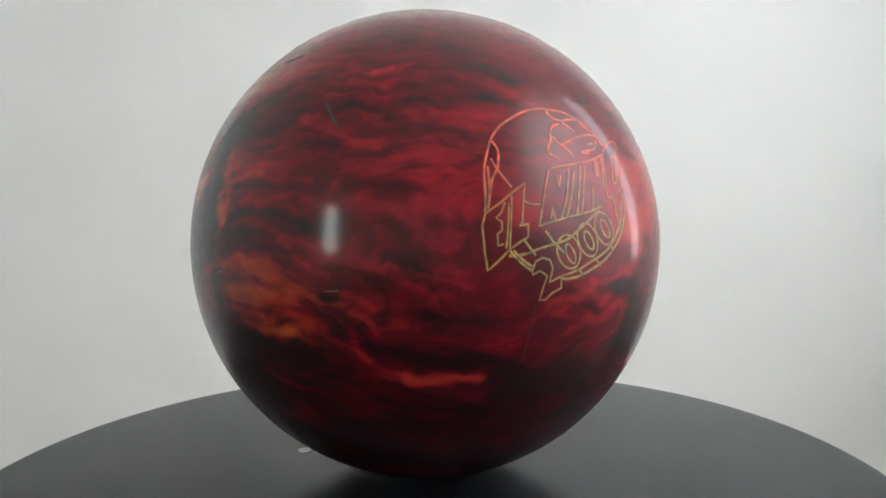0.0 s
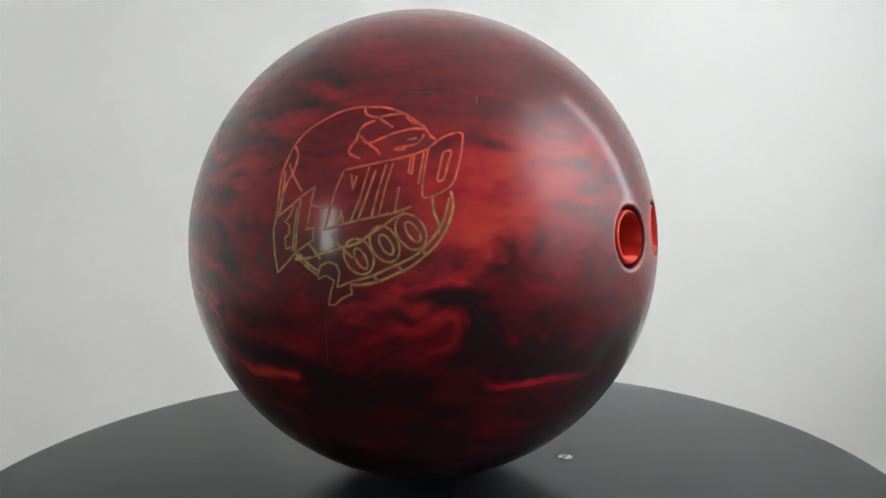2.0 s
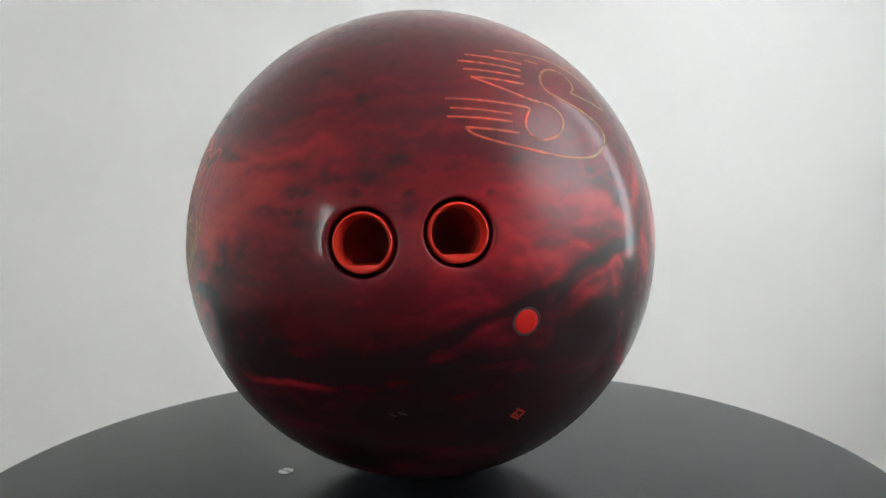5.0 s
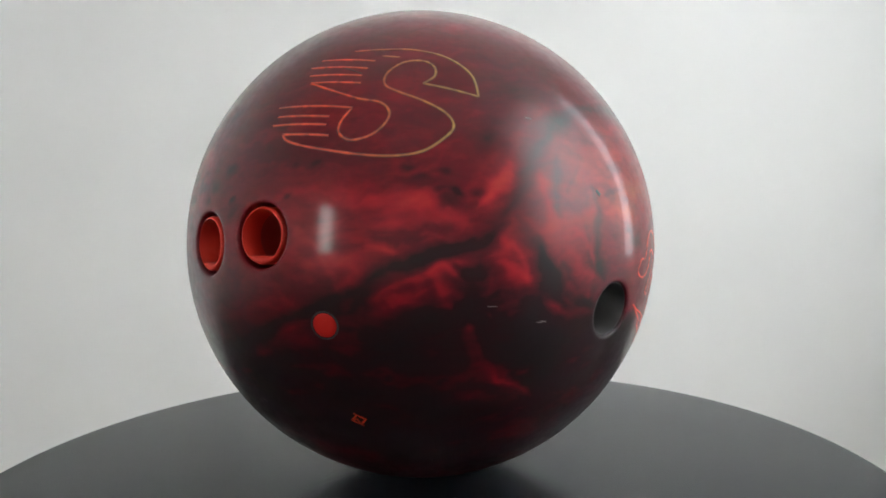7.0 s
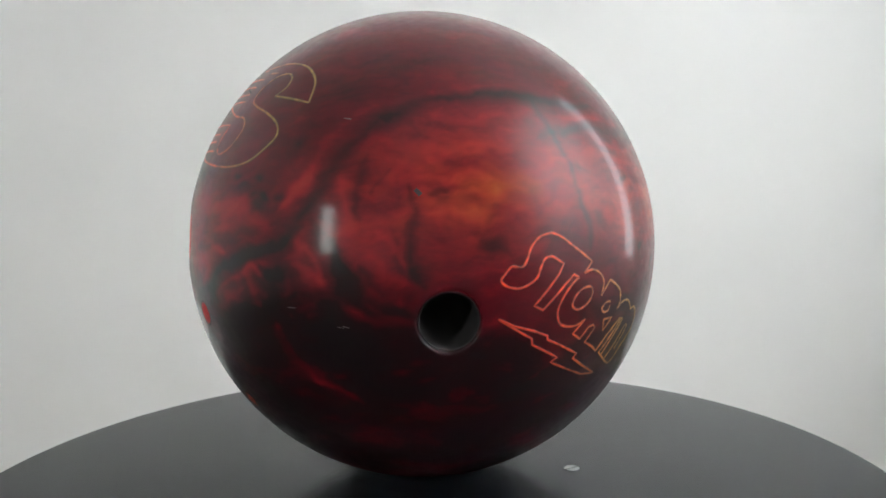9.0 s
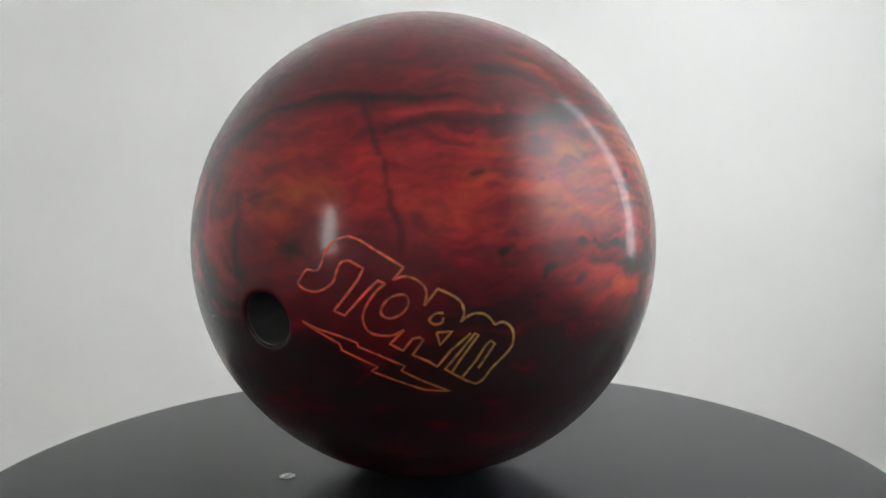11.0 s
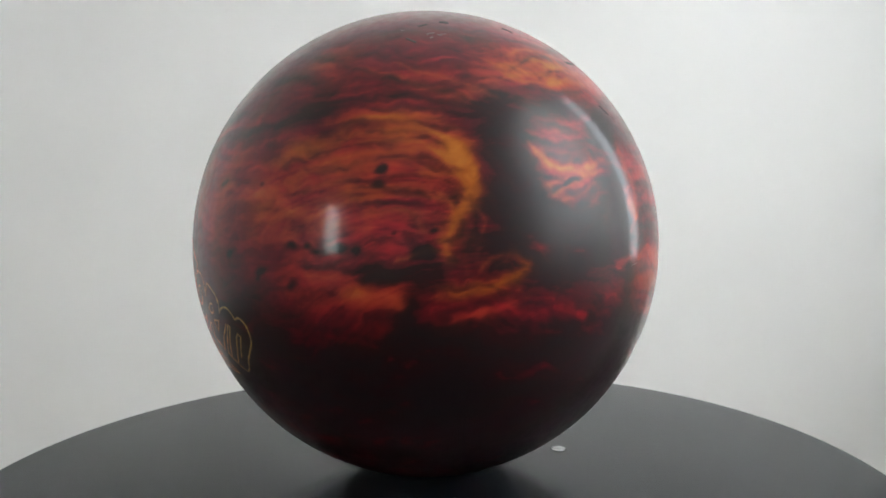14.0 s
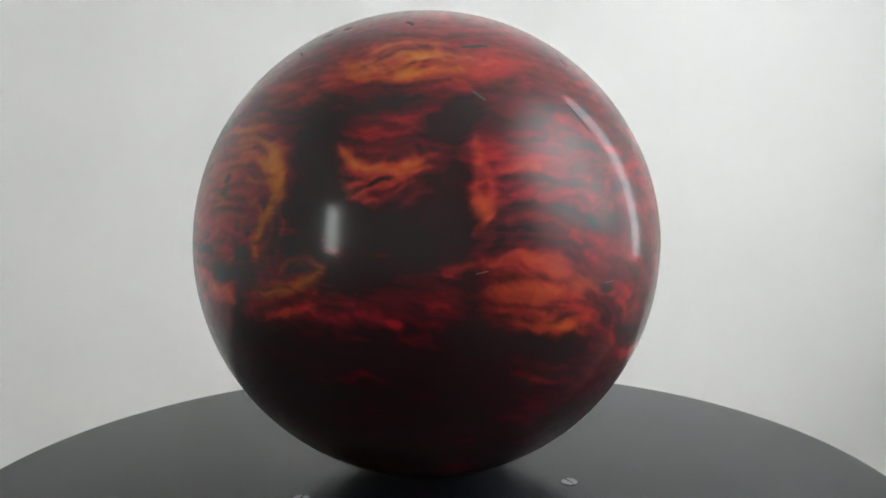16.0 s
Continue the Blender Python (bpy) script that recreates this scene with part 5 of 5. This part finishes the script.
BLOCKS = (117.5, -11)
across = lambda e, n: 0.45 + e / 30
for lines in (
    [curve_through([(-18.6, 7.2), (-19.6, 7.1), (-20.7, 5.7), (-21.3, 4.6), (-20.2, 3.6), (-17.9, 3.2), (-15.9, 3.9), (-14.2, 5.3), (-13.5, 7.2), (-12.6, 8.8), (-11.1, 9.2)]), straight([(-11.1, 9.2), (-8.5, 7.8), (-9.5, 5.8), (-11.6, 3.1), (-14.3, -0.1), (-12.3, -0.9), (-10.4, 1.1), (-7.9, 3.8), (-5.9, 5.7), (-4.6, 5.1)]), curve_through([(-18.6, 7.2), (-17.3, 7.2), (-16.4, 8.6), (-15.6, 10.8), (-14, 12.6), (-12.2, 13.3), (-10.8, 13.4), (-8.7, 12.6), (-6.5, 11.2), (-3.8, 9.6), (-1.3, 8)]), straight([(-1.3, 8), (-2.4, 6.7), (-3.2, 5.8)])],
    [curve_through([(-4.6, 5.1), (-6.2, 3.8), (-7.8, 1.7), (-8.8, -0.5), (-8.8, -2.1), (-8, -3.7), (-6.4, -4.4), (-4.2, -4.5), (-2.6, -4), (-1.5, -3.3)]), curve_through([(-3.2, 5.8), (-1.3, 6.4), (0.7, 5.9), (2.2, 4.6), (2.6, 3.2), (2.2, 1.1)]), curve_through([(-0.8, 2.9), (-0.6, 1.5), (-1.7, -0.2), (-3.9, -1.2), (-5.5, -0.4), (-5.1, 1.3), (-3.6, 2.7), (-1.8, 3.2), (-0.8, 2.9)])],
    [straight([(2.2, 1.1), (4.6, 4.1)]), curve_through([(4.6, 4.1), (7.1, 2.8), (8.7, 1.4), (9.2, -0.5), (8.8, -1.8), (8.5, -2.2)]), curve_through([(5.6, -0.4), (4.2, -0.4), (3, -1.5), (3.8, -2.4), (5.1, -2.2), (5.5, -1.2)]), straight([(-1.5, -3.3), (-4.2, -6.1), (-1.9, -7.4), (-0.1, -5.1), (1.2, -4.8), (1.8, -5.4), (-0.2, -8.3), (2.6, -9.7), (4.2, -10.9), (6.7, -7.7), (10.4, -4.5)]), straight([(4.2, -4), (7, -3.9), (4.8, -6.5), (4.2, -4)])],
    [curve_through([(8.5, -2.2), (9.9, -1.2), (11.4, -0.8), (12.9, -1.1), (14.1, -2.2), (14.8, -3.3)]), curve_through([(14.8, -3.3), (16.5, -3), (18.1, -4.4), (18.5, -6.4), (18, -8.4), (16, -10.6), (14.4, -12.2), (12.7, -14.6), (11.4, -15.4)]), straight([(11.4, -15.4), (9.5, -14.4), (8, -13.3), (5.6, -11.5), (7.3, -9.4), (9.6, -6.5), (11.2, -4.6), (11.8, -5), (8.3, -9.9), (6.9, -12.2)]), straight([(8.7, -13.7), (11.4, -10.1), (13.1, -7.3), (14.1, -6.4), (14.9, -7.1), (11.8, -11.9)])],
):
    engrave("engraved_block", lines, BLOCKS, across, 0.58, "engraved outlined block, orange fading to gold")
engrave("engraved_bolt", [straight([(-21, -2.7), (-17.8, -4), (-13.5, -5), (-10.3, -6.1), (-10.1, -6.9), (-6.9, -8.2), (-1.7, -10.6), (-2.4, -11.6), (1.1, -13.7), (6.5, -16.6), (1.9, -16), (-3.2, -13.9), (-8, -11.9), (-6.7, -10.9), (-13.3, -7.8), (-13.7, -6.5), (-17.8, -4.5), (-21, -2.7)])], BLOCKS, across, 0.54, "engraved lightning bolt outline")
engrave("engraved_mark", [straight([(-1.5, -0.3), (0.2, -1.3), (1.5, 0.2), (-0.1, 1.3), (-1.5, -0.3)]), straight([(0.2, -1.3), (0.7, -1.8)]), straight([(-0.1, 1.3), (-0.7, 1.8)]), straight([(-1.5, -0.3), (-0.3, 0.2), (0.2, -1.3)])], (28.2, -34.5), lambda e, n: 0.1, 0.55, "small square orange engraved mark")


# ---- wear ----
SCRATCHES = [(-109.9, 26.5, 3.6, -5.9, 0.45), (-134.3, 29.8, 2.3, -2.1, 0.5), (-176.4, 55.5, 1.7, -0.2, 1.2), (175.9, 53.4, 1.9, 1.3, 0.8), (172.8, 46.2, 2.1, -1.7, 0.6), (-150.3, 54.2, 0.4, -2.4, 0.7), (-150.8, 54.5, 1.3, -2.5, 0.6), (-176.2, 55.1, 1.8, -0.4, 0.9), (-132.0, 44.4, 5.6, 1.2, 1), (-70.7, -15.4, -1.4, -11.1, 0.14), (-100.8, 43.2, 0.2, -2.9, 0.6), (81.4, 10.3, 1.0, -1.0, 0.8), (-151.0, 54.6, 1.9, -1.3, 0.8), (27.9, 37.2, 4.7, -2.4, 0.3), (-51.6, 30.5, 5.8, -0.0, 0.3)]
for lon, lat, e1, n1, width in SCRATCHES:
    engrave("scratch", [straight([(-e1 / 2, -n1 / 2), (e1 / 2, n1 / 2)])], (lon, lat), lambda e, n: 0, width, "fine dark scratch in the shell", SLOT)
for lon, lat, e1, n1, width in [(-136.1, -3.9, 2.3, 0.5, 0.35), (-107.6, -6.7, 2.9, 0.2, 0.35), (0.7, -32.2, 1.7, -0.8, 0.8), (-1.6, -32.6, 1.1, -0.7, 0.5), (67.4, -13.7, 1.2, -0.3, 0.5), (178.4, 49.1, 1.7, 0.8, 0.7), (-178.0, 48.8, 1.7, 0.6, 0.6), (169.5, 50.9, 0.7, -0.1, 0.6), (178.7, 47.3, 0.6, 0.4, 0.7), (-178.8, 48.4, 0.9, -0.4, 0.7), (66.4, -13.8, 1.3, -0.2, 0.3), (56.6, -10.2, 1.8, -0.1, 0.3), (67.2, 25.1, 1.4, -0.3, 0.4), (-40.3, 28.8, 0.1, 1.8, 0.35)]:
    engrave("nick", [straight([(-e1 / 2, -n1 / 2), (e1 / 2, n1 / 2)])], (lon, lat), lambda e, n: 0, 0.36 * width, "small pale nick in the shell", NICK)


# ---- inserts ----
def set_in(ob, lon, lat):
    """Stands a part that was built along z on the ball's centre, pointing out at a place, its y to the north."""
    c, e, n = axes(lon, lat)
    m = Matrix((e, n, c)).transposed().to_4x4()
    m.translation = (0, 0, R)
    ob.matrix_basis = m
    return ob


def finger_insert(lon, lat, outer, ledge):
    """A rubber grip: a tube with a rounded mouth, a flat ledge on its lower inside and a floor."""
    bm = bmesh.new()
    top = R * math.cos(radians(6.2)) - 0.0001
    steps, inner = 72, outer * 0.87

    def bore(a, r):
        y = r * math.sin(a)
        return (r * math.cos(a), max(y, -r * ledge))

    rings = []
    for r, z, flat_ in ((outer, -0.040, 0), (outer, -0.0012, 0), (outer - 0.0003, -0.0004, 0), (outer - 0.0009, 0.0, 0), (inner + 0.0005, -0.0003, 1), (inner, -0.0012, 1), (inner * 0.99, -0.0085, 1)):
        rings.append([bm.verts.new((*(bore(k * math.tau / steps, r) if flat_ else (r * math.cos(k * math.tau / steps), r * math.sin(k * math.tau / steps))), top + z)) for k in range(steps)])
    for a, b in zip(rings, rings[1:]):
        for k in range(steps):
            bm.faces.new((a[k], a[(k + 1) % steps], b[(k + 1) % steps], b[k]))
    grip = set_in(part("finger_insert", bm, RUBBER, ball, "orange-red rubber finger grip with a flat ledge", soft=True), lon, lat)
    # the deeper bore carries its shade in a darker red
    bm = bmesh.new()
    rings = [[bm.verts.new((*bore(k * math.tau / steps, r), top + z)) for k in range(steps)] for r, z in ((inner * 0.99, -0.0085), (inner * 0.97, -0.0100), (inner * 0.96, -0.042))]
    for a, b in zip(rings, rings[1:]):
        for k in range(steps):
            bm.faces.new((a[k], a[(k + 1) % steps], b[(k + 1) % steps], b[k]))
    bm.faces.new(rings[-1])
    part("bore", bm, BORE, grip, "inside of the red grip, coloured darker for the shade of its depth", soft=True)


finger_insert(-4.9, 1.9, 0.01040, 0.80)
finger_insert(12.4, 3.4, 0.01025, 0.80)

bm = bmesh.new()
top, rs = R * math.cos(radians(5.75)), R * math.sin(radians(5.75)) - 0.00025
lathe(bm, [(rs, top - 0.05), (rs, top - 0.0012), (rs - 0.0002, top - 0.0009), (rs - 0.0004, top - 0.0012), (rs - 0.0005, top - 0.05), (0.0001, top - 0.05)], 96)
set_in(part("thumb_slug", bm, SLUG, ball, "dark grey thumb hole lining", soft=True), 86.7, -13.2)

bm = bmesh.new()
rd = R * math.radians(2.45)
lathe(bm, [(rd, R - 0.003), (rd, R - 0.00032), (rd - 0.0003, R - 0.00002), (rd * 0.6, R + 0.00012), (0.00001, R + 0.00016)], 48)
dot = set_in(part("red_dot", bm, PLUG, ball, "round red plug flush with the shell", soft=True), 25.4, -13.2)
bm = bmesh.new()
lathe(bm, [(rd * 0.99, R - 0.0006), (rd * 1.00, R - 0.00005), (rd * 1.06, R + 0.00002), (rd * 1.13, R - 0.00012)], 48)
part("rim", bm, SLOT, dot, "dark seam round the plug", soft=True)


# ---- what turns ----
def motions():
    lean = pose(0, 0, 0, 0.201, 0, 0) @ pose(0, 0, 0, 0, 0.188, 0)
    rows = [(k * 0.5, pose(0, 0, 0, 0, 0, -TURN * k * 0.5 + 0.0110 * (k * 0.5) * (k * 0.5 - 16)) @ lean) for k in range(33)]
    walk(turntable, rows)
    walk(ball, [(t, m @ pose(0.00039, -0.00072, 0)) for t, m in rows])


motions()
